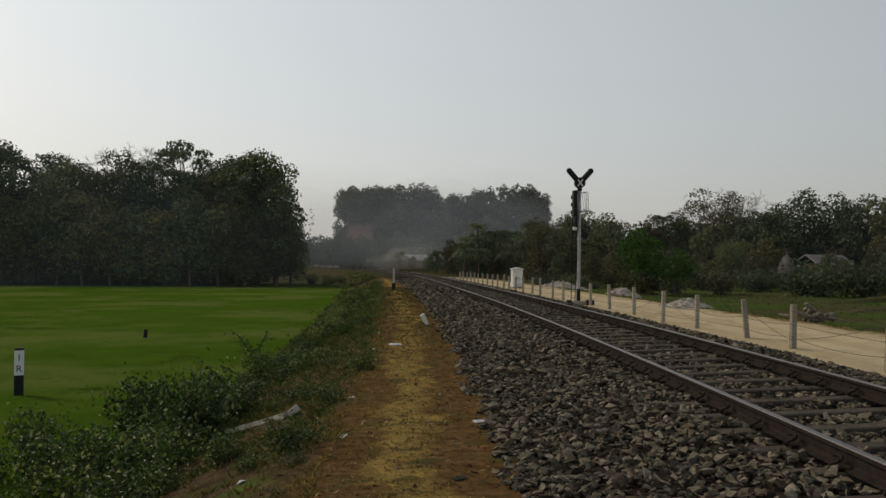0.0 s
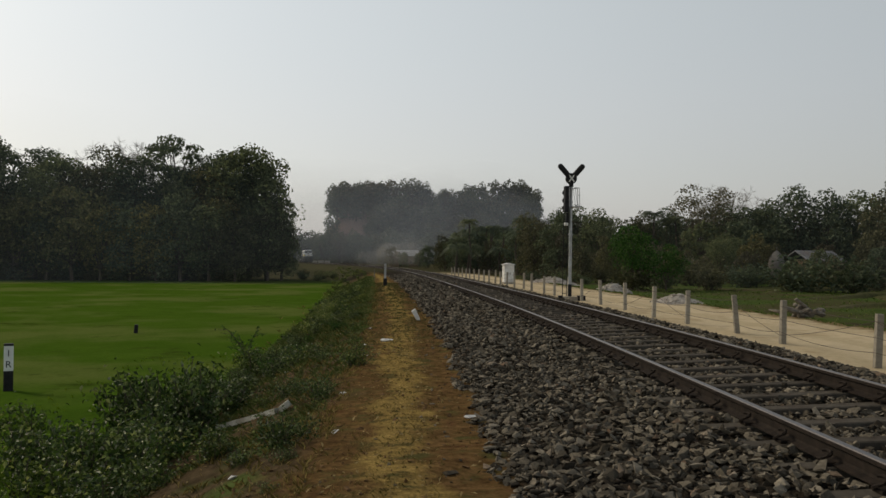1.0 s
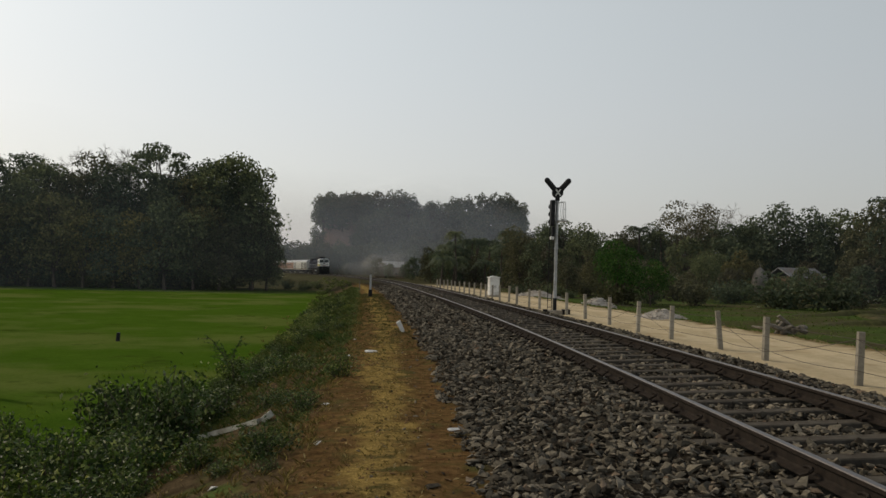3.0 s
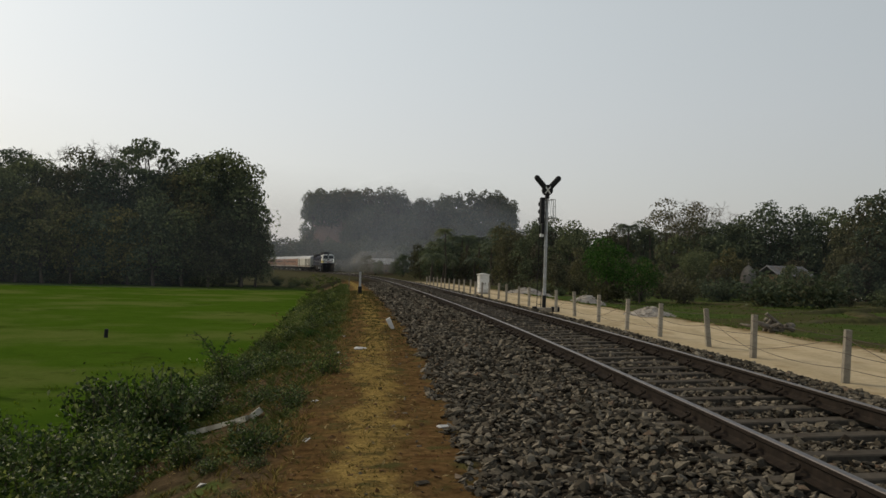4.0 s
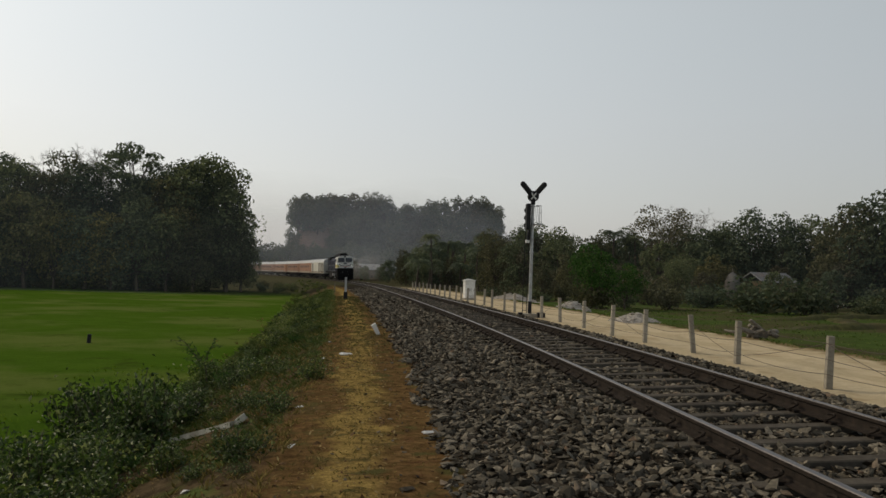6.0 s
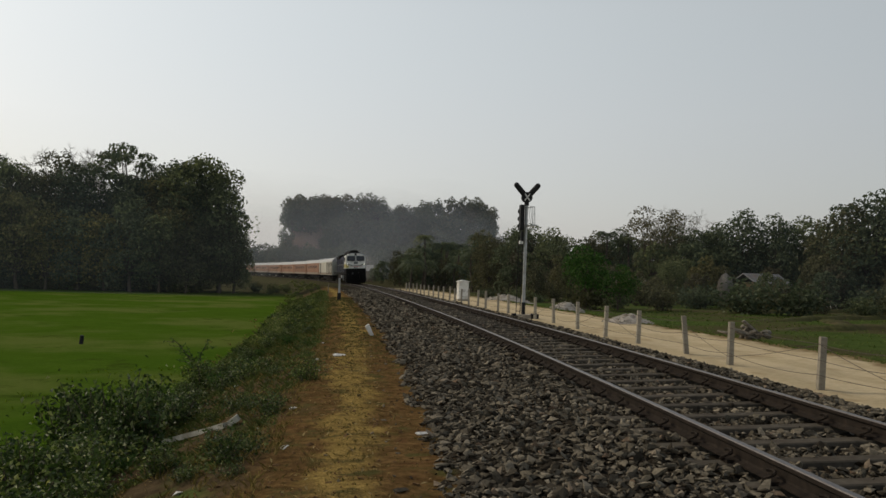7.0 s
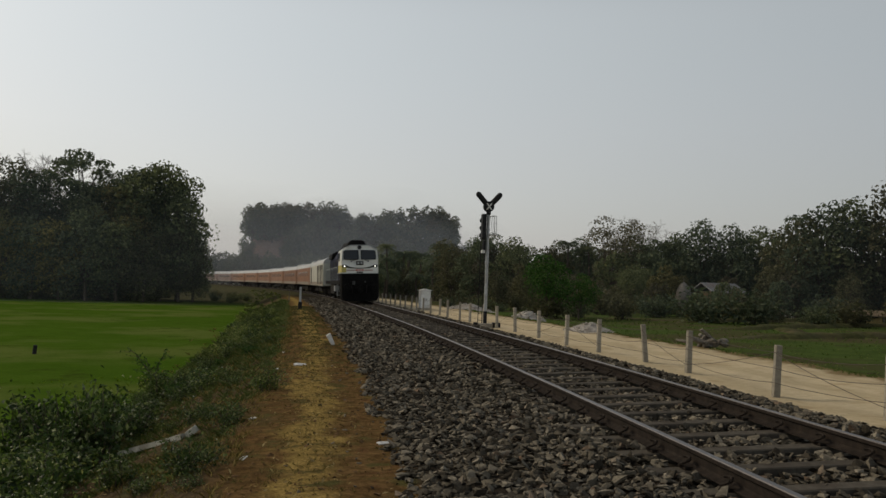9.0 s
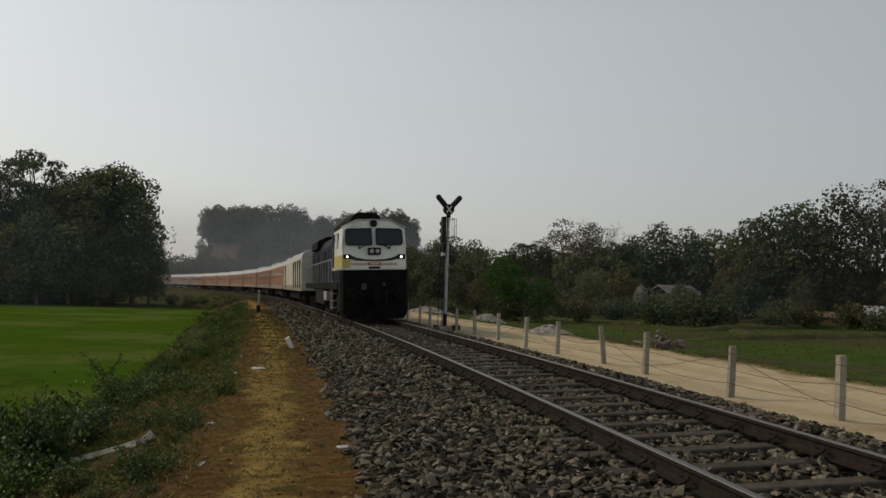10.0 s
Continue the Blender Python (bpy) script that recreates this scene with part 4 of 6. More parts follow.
def handrail(parent, x, y0, y1, z0, z1):
    bm = bmesh.new()
    n = max(2, int(abs(y1 - y0) / 1.4))
    for i in range(n + 1):
        y = y0 + (y1 - y0) * i / n
        rod(bm, (x, y, z0), (x, y, z1), 0.022, None, 6)
    rod(bm, (x, y0, z1), (x, y1, z1), 0.022, None, 6)
    part("handrail", bm, M_GREY, parent)


CAB = [(-1.42, 2.12), (-1.42, 3.2), (-1.35, 3.84), (-0.72, 4.2), (0.72, 4.2), (1.35, 3.84), (1.42, 3.2), (1.42, 2.12)]


def front_y(z):
    return 10.25 - 0.24 * max(0.0, z - 3.08)


def make_loco():
    loco = thing("locomotive", pose(0, 0, 0), "white-fronted diesel locomotive with black buffer beam, headlights lit", "locomotive")

    def ring(y, kx=1.0, slope=False, top=1.0):
        out = []
        for x, z in CAB:
            zz = 2.12 + (z - 2.12) * top
            out.append((x * kx, min(y, front_y(zz)) if slope else y, zz))
        return out

    bm = bmesh.new()
    loft(bm, [ring(6.9), ring(9.55), ring(9.95, 0.985), ring(10.25, 0.93, True)])
    bmesh.ops.bevel(bm, geom=[e for e in bm.edges if e.calc_length() > 0.3], offset=0.035, segments=2, affect="EDGES")
    part("cab", bm, M_LOCO_WHITE, loco, "white driver's cab with rounded edges")
    bm = bmesh.new()
    outline = [(-1.42, 0.42), (-1.42, 2.11), (1.42, 2.11), (1.42, 0.42), (1.28, 0.1), (-1.28, 0.1)]
    loft(bm, [[(x, 9.3, z) for x, z in outline], [(x, 10.12, z) for x, z in outline], [(x * 0.93, 10.34, z) for x, z in outline]])
    part("front_plate", bm, M_LOCO_BLACK, loco, "black front end plate with cowcatcher")
    bm = bmesh.new()
    for i in range(7):
        x = -1.05 + 0.35 * i
        rod(bm, (x, 10.42, 0.12), (x * 0.95, 10.34, 0.75), 0.03, None, 6)
    rod(bm, (-1.2, 10.42, 0.12), (1.2, 10.42, 0.12), 0.035, None, 6)
    part("cowcatcher", bm, M_LOCO_BLACK, loco)
    for s in (-1, 1):
        bm = bmesh.new()
        rod(bm, (s * 0.98, 10.3, 1.1), (s * 0.98, 10.75, 1.1), 0.11, 0.1, 14)
        rod(bm, (s * 0.98, 10.75, 1.1), (s * 0.98, 10.82, 1.1), 0.25, 0.24, 20)
        part("buffer", bm, M_LOCO_BLACK, loco)
        # windscreens lie on the raked face
        bm = bmesh.new()
        pts = [(0.10, 3.16), (1.13, 3.16), (1.19, 3.26), (1.17, 3.76), (1.06, 3.82), (0.10, 3.84)]
        a = [bm.verts.new((s * x, front_y(z) + 0.022, z)) for x, z in pts]
        b = [bm.verts.new((s * x, front_y(z) - 0.03, z)) for x, z in pts]
        bm.faces.new(a)
        for i in range(6):
            bm.faces.new((a[i], b[i], b[(i + 1) % 6], a[(i + 1) % 6]))
        bmesh.ops.recalc_face_normals(bm, faces=bm.faces)
        ws = part("windscreen", bm, M_GLASS, loco, "dark tinted windscreen")
        bm = bmesh.new()
        for i in range(6):
            (x0, z0), (x1, z1) = pts[i], pts[(i + 1) % 6]
            rod(bm, (s * x0, front_y(z0) + 0.03, z0), (s * x1, front_y(z1) + 0.03, z1), 0.024, None, 5)
        part("window_seal", bm, M_BLACK, ws)
        bm = bmesh.new()
        rod(bm, (s * 0.62, 10.29, 3.02), (s * 0.36, front_y(3.3) + 0.06, 3.14), 0.018, None, 5)
        rod(bm, (s * 0.62, 10.29, 3.02), (s * 0.72, front_y(3.3) + 0.06, 3.17), 0.014, None, 5)
        box(bm, s * 0.62 - 0.05, s * 0.62 + 0.05, 10.25, 10.32, 2.98, 3.06, 0.01)
        part("wiper", bm, M_BLACK, loco)
        bm = bmesh.new()
        box(bm, s * 1.14 - 0.16, s * 1.14 + 0.16, 10.16, 10.275, 2.56, 2.76, 0.03)
        hl = part("headlight_housing", bm, M_BLACK, loco)
        bm = bmesh.new()
        rod(bm, (s * 1.13, 10.2, 2.66), (s * 1.13, 10.285, 2.66), 0.045, None, 16)
        part("headlight", bm, M_LAMP, hl, "lit white headlight")
        # the dark sweep from each headlight towards the middle
        bm = bmesh.new()
        pts = [(1.04, 2.74), (0.72, 2.61), (0.36, 2.55), (0.003, 2.53), (0.003, 2.47), (0.36, 2.48), (0.72, 2.5), (1.04, 2.58)]
        a = [bm.verts.new((s * x, 10.262, z)) for x, z in pts]
        b = [bm.verts.new((s * x, 10.22, z)) for x, z in pts]
        bm.faces.new(a)
        for i in range(8):
            bm.faces.new((a[i], b[i], b[(i + 1) % 8], a[(i + 1) % 8]))
        bmesh.ops.recalc_face_normals(bm, faces=bm.faces)
        part("nose_stripe", bm, M_OLIVE, loco)
        # side of the cab: yellow band, window, door
        plan = [(1.432, 7.2), (1.432, 9.56), (1.412, 9.96), (1.336, 10.262), (1.0, 10.266)][: 5 if s > 0 else 3]
        bm = bmesh.new()
        outer = [[bm.verts.new((s * x, y, z)) for x, y in plan] for z in (2.2, 2.72)]
        inner = [[bm.verts.new((s * (x - 0.05), y - 0.05, z)) for x, y in plan] for z in (2.2, 2.72)]
        for i in range(len(plan) - 1):
            bm.faces.new((outer[0][i], outer[0][i + 1], outer[1][i + 1], outer[1][i]))
            bm.faces.new((outer[1][i], outer[1][i + 1], inner[1][i + 1], inner[1][i]))
            bm.faces.new((outer[0][i + 1], outer[0][i], inner[0][i], inner[0][i + 1]))
        part("side_band", bm, M_YELLOW, loco, "yellow band round the cab corner")
        bm = bmesh.new()
        rod(bm, (s * 1.36, 10.1, 3.88), (s * 0.70, 10.03, 4.2), 0.03, None, 6)
        rod(bm, (s * 0.70, 10.03, 4.2), (0, 10.03, 4.215), 0.03, None, 6)
        part("rain_gutter", bm, M_GREY, loco)
        bm = bmesh.new()
        box(bm, s * 1.415 - 0.03, s * 1.415 + 0.03, 8.5, 9.5, 3.05, 3.68, 0.02)
        part("side_window", bm, M_GLASS, loco)
        bm = bmesh.new()
        box(bm, s * 1.42 - 0.03, s * 1.42 + 0.03, 7.25, 7.95, 2.25, 3.72, 0.03)
        part("cab_door", bm, M_LOCO_BLUE, loco)
        handrail(loco, s * 1.42, -9.6, 6.6, 1.62, 2.65)
        bm = bmesh.new()
        for i in range(4):
            box(bm, s * 1.3 - 0.14, s * 1.3 + 0.14, 6.2, 6.75, 0.45 + 0.32 * i, 0.49 + 0.32 * i, 0.008)
        box(bm, s * 1.42 - 0.02, s * 1.42 + 0.02, 6.75, 6.8, 0.4, 1.7)
        box(bm, s * 1.42 - 0.02, s * 1.42 + 0.02, 6.15, 6.2, 0.4, 1.7)
        part("cab_steps", bm, M_GREY, loco)
    bm = bmesh.new()
    box(bm, -0.27, 0.27, 10.15, 10.36, 2.74, 3.04, 0.05)
    tl = part("twin_headlamp_box", bm, M_BLACK, loco, "dark central headlamp box")
    for x in (-0.12, 0.12):
        bm = bmesh.new()
        rod(bm, (x, 10.34, 2.89), (x, 10.375, 2.89), 0.085, None, 16)
        part("lens", bm, M_GREY, tl)
    bm = bmesh.new()
    box(bm, -0.28, 0.28, 10.24, 10.275, 2.3, 2.42, 0.01)
    plate = part("name_plate", bm, M_RED, loco, "red plate with white writing too small to read")
    bm = bmesh.new()
    box(bm, -0.2, 0.2, 10.27, 10.281, 2.34, 2.38)
    part("lettering", bm, M_WHITE, plate)
    bm = bmesh.new()
    box(bm, -0.95, 0.98, 10.24, 10.264, 2.3, 2.4, 0.01)
    part("nose_band", bm, M_FADED, loco, "faded red band across the nose")
    bm = bmesh.new()
    box(bm, -0.24, 0.24, 10.24, 10.272, 2.16, 2.25, 0.01)
    part("number_bar", bm, M_BLACK, loco)
    for x, z, w in ((-0.38, 1.5, 0.05), (0.46, 1.42, 0.1)):
        bm = bmesh.new()
        box(bm, x - w, x + w, 10.33, 10.4, z - 1.3 * w, z + 1.3 * w, 0.02)
        part("jumper_socket", bm, M_SOCKET, loco, "pale socket on the black front plate")
    bm = bmesh.new()
    rod(bm, (0, 9.6, 4.12), (0, 10.08, 4.05), 0.13, 0.16, 14)
    part("roof_horn", bm, M_BLACK, loco)
    bm = bmesh.new()
    box(bm, -0.22, 0.22, 10.2, 10.7, 0.85, 1.12, 0.05)
    box(bm, -0.14, 0.14, 10.6, 10.85, 0.72, 1.2, 0.06)
    part("coupler", bm, M_LOCO_BLACK, loco)
    for x in (-0.5, 0.62):
        bm = bmesh.new()
        rod(bm, (x, 10.34, 1.25), (x * 0.9, 10.5, 0.7), 0.035, 0.03, 8)
        part("brake_hose", bm, M_UNDER, loco)
    # machinery hood, radiator roof, walkway
    bm = bmesh.new()
    hood = [(-1.0, 1.6), (-1.02, 3.5), (-0.75, 3.95), (0.75, 3.95), (1.02, 3.5), (1.0, 1.6)]
    prism(bm, hood, -10.0, 6.9)
    part("engine_hood", bm, M_LOCO_BLUE, loco, "violet-blue engine hood")
    for i in range(12):
        for s in (-1, 1):
            bm = bmesh.new()
            y = -9.4 + 1.33 * i
            box(bm, s * 1.02 - 0.02, s * 1.02 + 0.02, y, y + 1.15, 1.8, 3.3, 0.02)
            part("hood_door", bm, M_LOCO_BLUE if i % 3 else M_LOCO_BLACK, loco)
    bm = bmesh.new()
    sec = [(-1.2, 3.6), (-1.12, 4.05), (-0.6, 4.3), (0.6, 4.3), (1.12, 4.05), (1.2, 3.6)]
    prism(bm, sec, -8.6, -4.2)
    part("roof_radiator", bm, M_LOCO_BLACK, loco, "sooty dark radiator hump on the roof")
    bm = bmesh.new()
    sec = [(-0.78, 3.9), (-0.7, 4.42), (-0.45, 4.7), (0.45, 4.7), (0.7, 4.42), (0.78, 3.9)]
    prism(bm, sec, 1.0, 7.9)
    bmesh.ops.bevel(bm, geom=list(bm.edges), offset=0.05, segments=2, affect="EDGES")
    part("exhaust_hump", bm, M_LOCO_BLACK, loco, "sooty dark hump behind the cab roof")
    bm = bmesh.new()
    box(bm, -1.45, 1.45, -10.3, 9.4, 1.3, 1.62, 0.03)
    part("underframe", bm, M_LOCO_BLACK, loco)
    bm = bmesh.new()
    outline = [(-1.4, 1.3), (-1.4, 0.55), (-1.15, 0.38), (1.15, 0.38), (1.4, 0.55), (1.4, 1.3)]
    prism(bm, outline, -2.6, 2.6)
    part("fuel_tank", bm, M_UNDER, loco)
    bm = bmesh.new()
    box(bm, 1.1, 1.46, 3.0, 4.2, 0.75, 1.2, 0.05)
    part("air_tank", bm, M_GREY, loco, "pale grey air reservoir")
    bogie(loco, 6.1, (-1.85, 0, 1.85), 0.53, 1.12)
    bogie(loco, -6.1, (-1.85, 0, 1.85), 0.53, 1.12)
    return loco


COACH = [(-1.6, 1.1), (-1.62, 2.4), (-1.57, 3.35), (1.57, 3.35), (1.62, 2.4), (1.6, 1.1)]
TOP = [(-1.58, 3.35), (-1.45, 3.68), (-1.05, 3.93), (-0.5, 4.03), (0.5, 4.03), (1.05, 3.93), (1.45, 3.68), (1.58, 3.35)]


def make_coach(body, label, van=False):
    car = thing("generator_van" if van else "railway_coach", pose(0, 0, 0), label, "railway coach")
    bm = bmesh.new()
    prism(bm, COACH, -11.75, 11.75)
    bmesh.ops.bevel(bm, geom=[e for e in bm.edges if e.calc_length() < 20], offset=0.04, segments=1, affect="EDGES")
    part("body", bm, body, car)
    bm = bmesh.new()
    prism(bm, TOP, -11.78, 11.78)
    part("roof", bm, M_ROOF, car, "pale grey ribbed roof")
    if van:
        bm = bmesh.new()
        box(bm, -0.9, 0.9, -9.5, -4.0, 3.95, 4.12, 0.04)
        part("roof_hatch", bm, M_ROOF, car)
    else:
        for y in (-9.4, 9.4):
            bm = bmesh.new()
            box(bm, -1.0, 1.0, y - 1.6, y + 1.6, 3.9, 4.14, 0.06)
            part("roof_unit", bm, M_ROOF, car)
    for s in (-1, 1):
        bm = bmesh.new()
        box(bm, s * 1.612 - 0.012, s * 1.612 + 0.012, -11.7, 11.7, 1.14, 1.5)
        part("skirt_band", bm, M_MUDBAND, car, "dusty pale band along the lower side")
        if van:
            for i, y in enumerate((-8.6, 3.4, 5.9, 8.4, 10.6)):
                bm = bmesh.new()
                box(bm, s * 1.615 - 0.02, s * 1.615 + 0.02, y - 0.5, y + 0.5, 1.3, 3.25, 0.02)
                lv = part("louvre_door", bm, M_LOCO_BLACK, car, "dark louvred door")
                bm = bmesh.new()
                for j in range(9):
                    box(bm, s * 1.64 - 0.008, s * 1.64 + 0.008, y - 0.45, y + 0.45, 1.4 + 0.2 * j, 1.44 + 0.2 * j)
                part("louvre", bm, M_UNDER, lv)
        else:
            for i in range(9):
                bm = bmesh.new()
                y = -8.0 + 2.0 * i
                box(bm, s * 1.6 - 0.02, s * 1.6 + 0.02, y - 0.52, y + 0.52, 2.28, 2.85, 0.02)
                part("window", bm, M_GLASS, car)
            for y in (-10.7, 10.7):
                bm = bmesh.new()
                box(bm, s * 1.615 - 0.02, s * 1.615 + 0.02, y - 0.4, y + 0.4, 1.2, 3.15, 0.02)
                part("door", bm, body, car)
    for y in (-11.95, 11.95):
        bm = bmesh.new()
        box(bm, -0.75, 0.75, y - 0.22, y + 0.22, 1.2, 3.3, 0.05)
        part("gangway", bm, M_UNDER, car, "dark rubber gangway bellows")
    bm = bmesh.new()
    box(bm, -1.35, 1.35, -11.5, 11.5, 0.95, 1.12, 0.02)
    for y in (-4.4, -1.5, 1.6, 4.2):
        box(bm, -1.3, 1.3, y - 0.9, y + 0.9, 0.45, 1.0, 0.04)
    part("underframe", bm, M_UNDER, car)
    for y in (-7.45, 7.45):
        bogie(car, y, (-1.28, 1.28), 0.457, 1.05)
    return car


def build_train():
    """The engine and its coaches, with each one's distance from the engine's front to its own middle."""
    loco = make_loco()
    van = make_coach(M_CREAM, "cream generator van with dark louvred doors, behind the engine", True)
    first = make_coach(M_ORANGE, "orange-red passenger coach with pale lower band and grey roof")
    train = [(loco, 10.7), (van, 22.9 + 12.15), (first, 22.9 + 12.15 + 24.3)]
    for i in range(2, 14):
        ob = copy_thing(first, pose(0, 0, 0))
        if i in (7, 8, 9, 12, 13):
            for c in ob.children:
                if c.name.startswith(("body", "door")):
                    c.data = c.data.copy()
                    c.data.materials[0] = M_MAROON
            tagged(ob, "dull brown passenger coach with pale lower band and grey roof")
        tagged(ob, group="coaches of the train")
        train.append((ob, 22.9 + 12.15 + 24.3 * i))
    tagged(first, group="coaches of the train")
    return train


TRAIN = build_train()
FRONT_AT_END, SPEED = 34.2, 27.34


def train_rows(back):
    rows = []
    for i in range(21):
        t = 0.5 * i
        x, y, a = line(FRONT_AT_END + SPEED * (10 - t) + back)
        rows.append((t, pose(float(x), float(y), 0, 0, math.degrees(math.atan(CANT)), 180 - math.degrees(float(a)))))
    return rows


# ---- beside the track, on the road's side ----
def build_fence():
    fence = thing("wire_fence", pose(0, 0, 0), "barbed wire fence on weathered concrete posts beside the sand road", "fence")
    r = np.random.default_rng(61)
    bm = bmesh.new()
    box(bm, -0.062, 0.062, -0.062, 0.062, -0.35, 1.0, 0.012)
    for v in bm.verts:
        if v.co.z > 0.5:
            v.co.x *= 0.9
            v.co.y *= 0.9
    me = bpy.data.meshes.new("post")
    bm.to_mesh(me)
    bm.free()
    me.materials.append(M_CONCRETE)
    ss = [5.4, 8.4, 11.3, 14.3, 18.0, 20.4, 23.8, 26.8, 30.0, 33.5, 36.3, 39.2, 42.0] + [45.0 + 3.0 * i for i in range(17)]
    tops = []
    for i, s in enumerate(ss):
        x, y = beside(s, 3.97 + r.uniform(-0.06, 0.06))
        lx, ly = r.normal(0, 1.6), r.normal(0, 1.6)
        if i == 5:
            ly = -5.0
        post = put("post", me, fence)
        m = pose(float(x), float(y), float(ground_z(x, y)), lx, ly, -math.degrees(float(line(s)[2])) + r.uniform(-8, 8)) @ Matrix.Diagonal((1, 1, r.uniform(0.94, 1.04), 1))
        post.matrix_basis = m
        tops.append(m)
    for k, h in enumerate((0.28, 0.56, 0.86)):
        for i in range(len(tops) - 1):
            if (k == 2 and i in (4, 9)) or (k == 1 and i in (12,)):
                continue
            a, b = tops[i] @ Vector((-0.065, 0, h)), tops[i + 1] @ Vector((-0.065, 0, h))
            sag = r.uniform(0.015, 0.09)
            tube("wire", [a.lerp(b, j / 8) - Vector((0, 0, sag * 4 * (j / 8) * (1 - j / 8))) for j in range(9)], 0.0055, M_WIRE, fence)
    for i in (3, 4, 6, 7, 9, 2):
        a, b = tops[i] @ Vector((-0.065, 0, 0.86 if i % 2 else 0.2)), tops[i + 1] @ Vector((-0.065, 0, 0.2 if i % 2 else 0.86))
        tube("slack_wire", [a.lerp(b, j / 8) - Vector((0, 0, 0.22 * (j / 8) * (1 - j / 8))) for j in range(9)], 0.0055, M_WIRE, fence)


def build_signal():
    x, y = beside(36.8, 3.5)
    sig = thing("railway_signal", pose(float(x), float(y), float(ground_z(x, y)), 0, 0.4, 2), "grey signal mast with black lamp head and two route arms", "railway signal")
    bm = bmesh.new()
    rod(bm, (0, 0, 0.7), (0, 0, 5.35), 0.075, 0.068, 16)
    for z in (2.9, 4.35, 4.95):
        rod(bm, (0, 0, z), (0, 0, z + 0.06), 0.1, None, 16)
    part("mast", bm, M_GREY, sig, "pale grey tubular mast", smooth_faces=False)
    bm = bmesh.new()
    rod(bm, (0, 0, 0.15), (0, 0, 0.72), 0.085, None, 16)
    part("mast_foot", bm, M_BLACK, sig, "black painted mast foot")
    bm = bmesh.new()
    box(bm, -0.32, 0.32, -0.32, 0.32, -0.3, 0.18, 0.04)
    part("foundation", bm, M_CONCRETE, sig)
    for cx, cy, w in ((0.42, -0.2, 0.26), (0.62, 0.1, 0.2), (-0.45, -0.15, 0.2)):
        bm = bmesh.new()
        box(bm, cx - w / 2, cx + w / 2, cy - w / 2, cy + w / 2, -0.05, 0.2 + 0.1 * w, 0.03)
        part("cable_box", bm, M_BLACK, sig)
    # the lamp head, seen from its side, hung left of the mast
    bm = bmesh.new()
    box(bm, -0.3, -0.11, -0.2, 0.2, 3.92, 5.08, 0.03)
    box(bm, -0.22, -0.1, -0.12, 0.12, 3.45, 3.9, 0.02)
    head = part("lamp_head", bm, M_BLACK, sig, "long black lamp housing")
    for i in range(3):
        z = 4.15 + 0.34 * i
        bm = bmesh.new()
        rod(bm, (-0.2, 0.2, z), (-0.2, 0.42, z - 0.02), 0.13, 0.12, 14)
        part("hood", bm, M_BLACK, head)
    bm = bmesh.new()
    box(bm, -0.28, -0.12, -0.1, 0.1, 3.32, 3.46, 0.02)
    part("white_bracket", bm, M_WHITE, sig)
    # route arms
    for s in (-1, 1):
        a = Vector((s * 0.10, -0.02, 5.52))
        d = Vector((s * 0.66, 0, 0.75)).normalized()
        bm = bmesh.new()
        rod(bm, a, a + d * 0.58, 0.125, 0.125, 16)
        bmesh.ops.create_uvsphere(bm, u_segments=16, v_segments=8, radius=0.125, matrix=Matrix.Translation(a + d * 0.58))
        arm = part("route_arm", bm, M_BLACK, sig, "black route indicator arm")
        for j in range(4):
            p = a + d * (0.08 + 0.15 * j)
            bm = bmesh.new()
            rod(bm, p + Vector((0, 0.08, 0)), p + Vector((0, 0.19, 0)), 0.05, None, 10)
            part("lamp_tube", bm, M_BLACK, arm)
    bm = bmesh.new()
    rod(bm, (0, -0.12, 5.42), (0, 0.12, 5.42), 0.24, None, 20)
    box(bm, -0.09, 0.09, -0.1, 0.1, 5.05, 5.3, 0.02)
    part("junction_box", bm, M_BLACK, sig)
    bm = bmesh.new()
    for w in (38, -38):
        m = pose(0, -0.135, 5.42, 0, w, 0)
        box(bm, -0.028, 0.028, -0.008, 0.008, -0.19, 0.19, 0, m)
    part("cross_mark", bm, M_WHITE, sig, "white painted cross")
    # service cage and ladder
    bm = bmesh.new()
    for px, py in ((0.36, -0.2), (0.36, 0.2)):
        rod(bm, (px, py, 4.18), (px - 0.03, py, 5.0), 0.014, None, 6)
        rod(bm, (px - 0.03, py, 5.0), (0.1, py, 5.0), 0.014, None, 6)
        rod(bm, (px - 0.1, py, 4.2), (px - 0.22, py, 5.0), 0.01, None, 6)
    rod(bm, (0.36, -0.2, 4.7), (0.36, 0.2, 4.7), 0.014, None, 6)
    box(bm, 0.02, 0.42, -0.25, 0.25, 4.14, 4.18, 0.005)
    part("service_cage", bm, M_GREY, sig)
    bm = bmesh.new()
    for px in (-0.12, -0.3):
        rod(bm, (px, 0.16, 0.0), (px + 0.02, 0.12, 3.95), 0.016, None, 6)
    part("ladder_rail", bm, M_BLACK, sig)
    for j in range(12):
        bm = bmesh.new()
        z = 0.3 + 0.3 * j
        rod(bm, (-0.12, 0.155, z), (-0.3, 0.155, z), 0.011, None, 6)
        part("ladder_rung", bm, M_BLACK, sig)


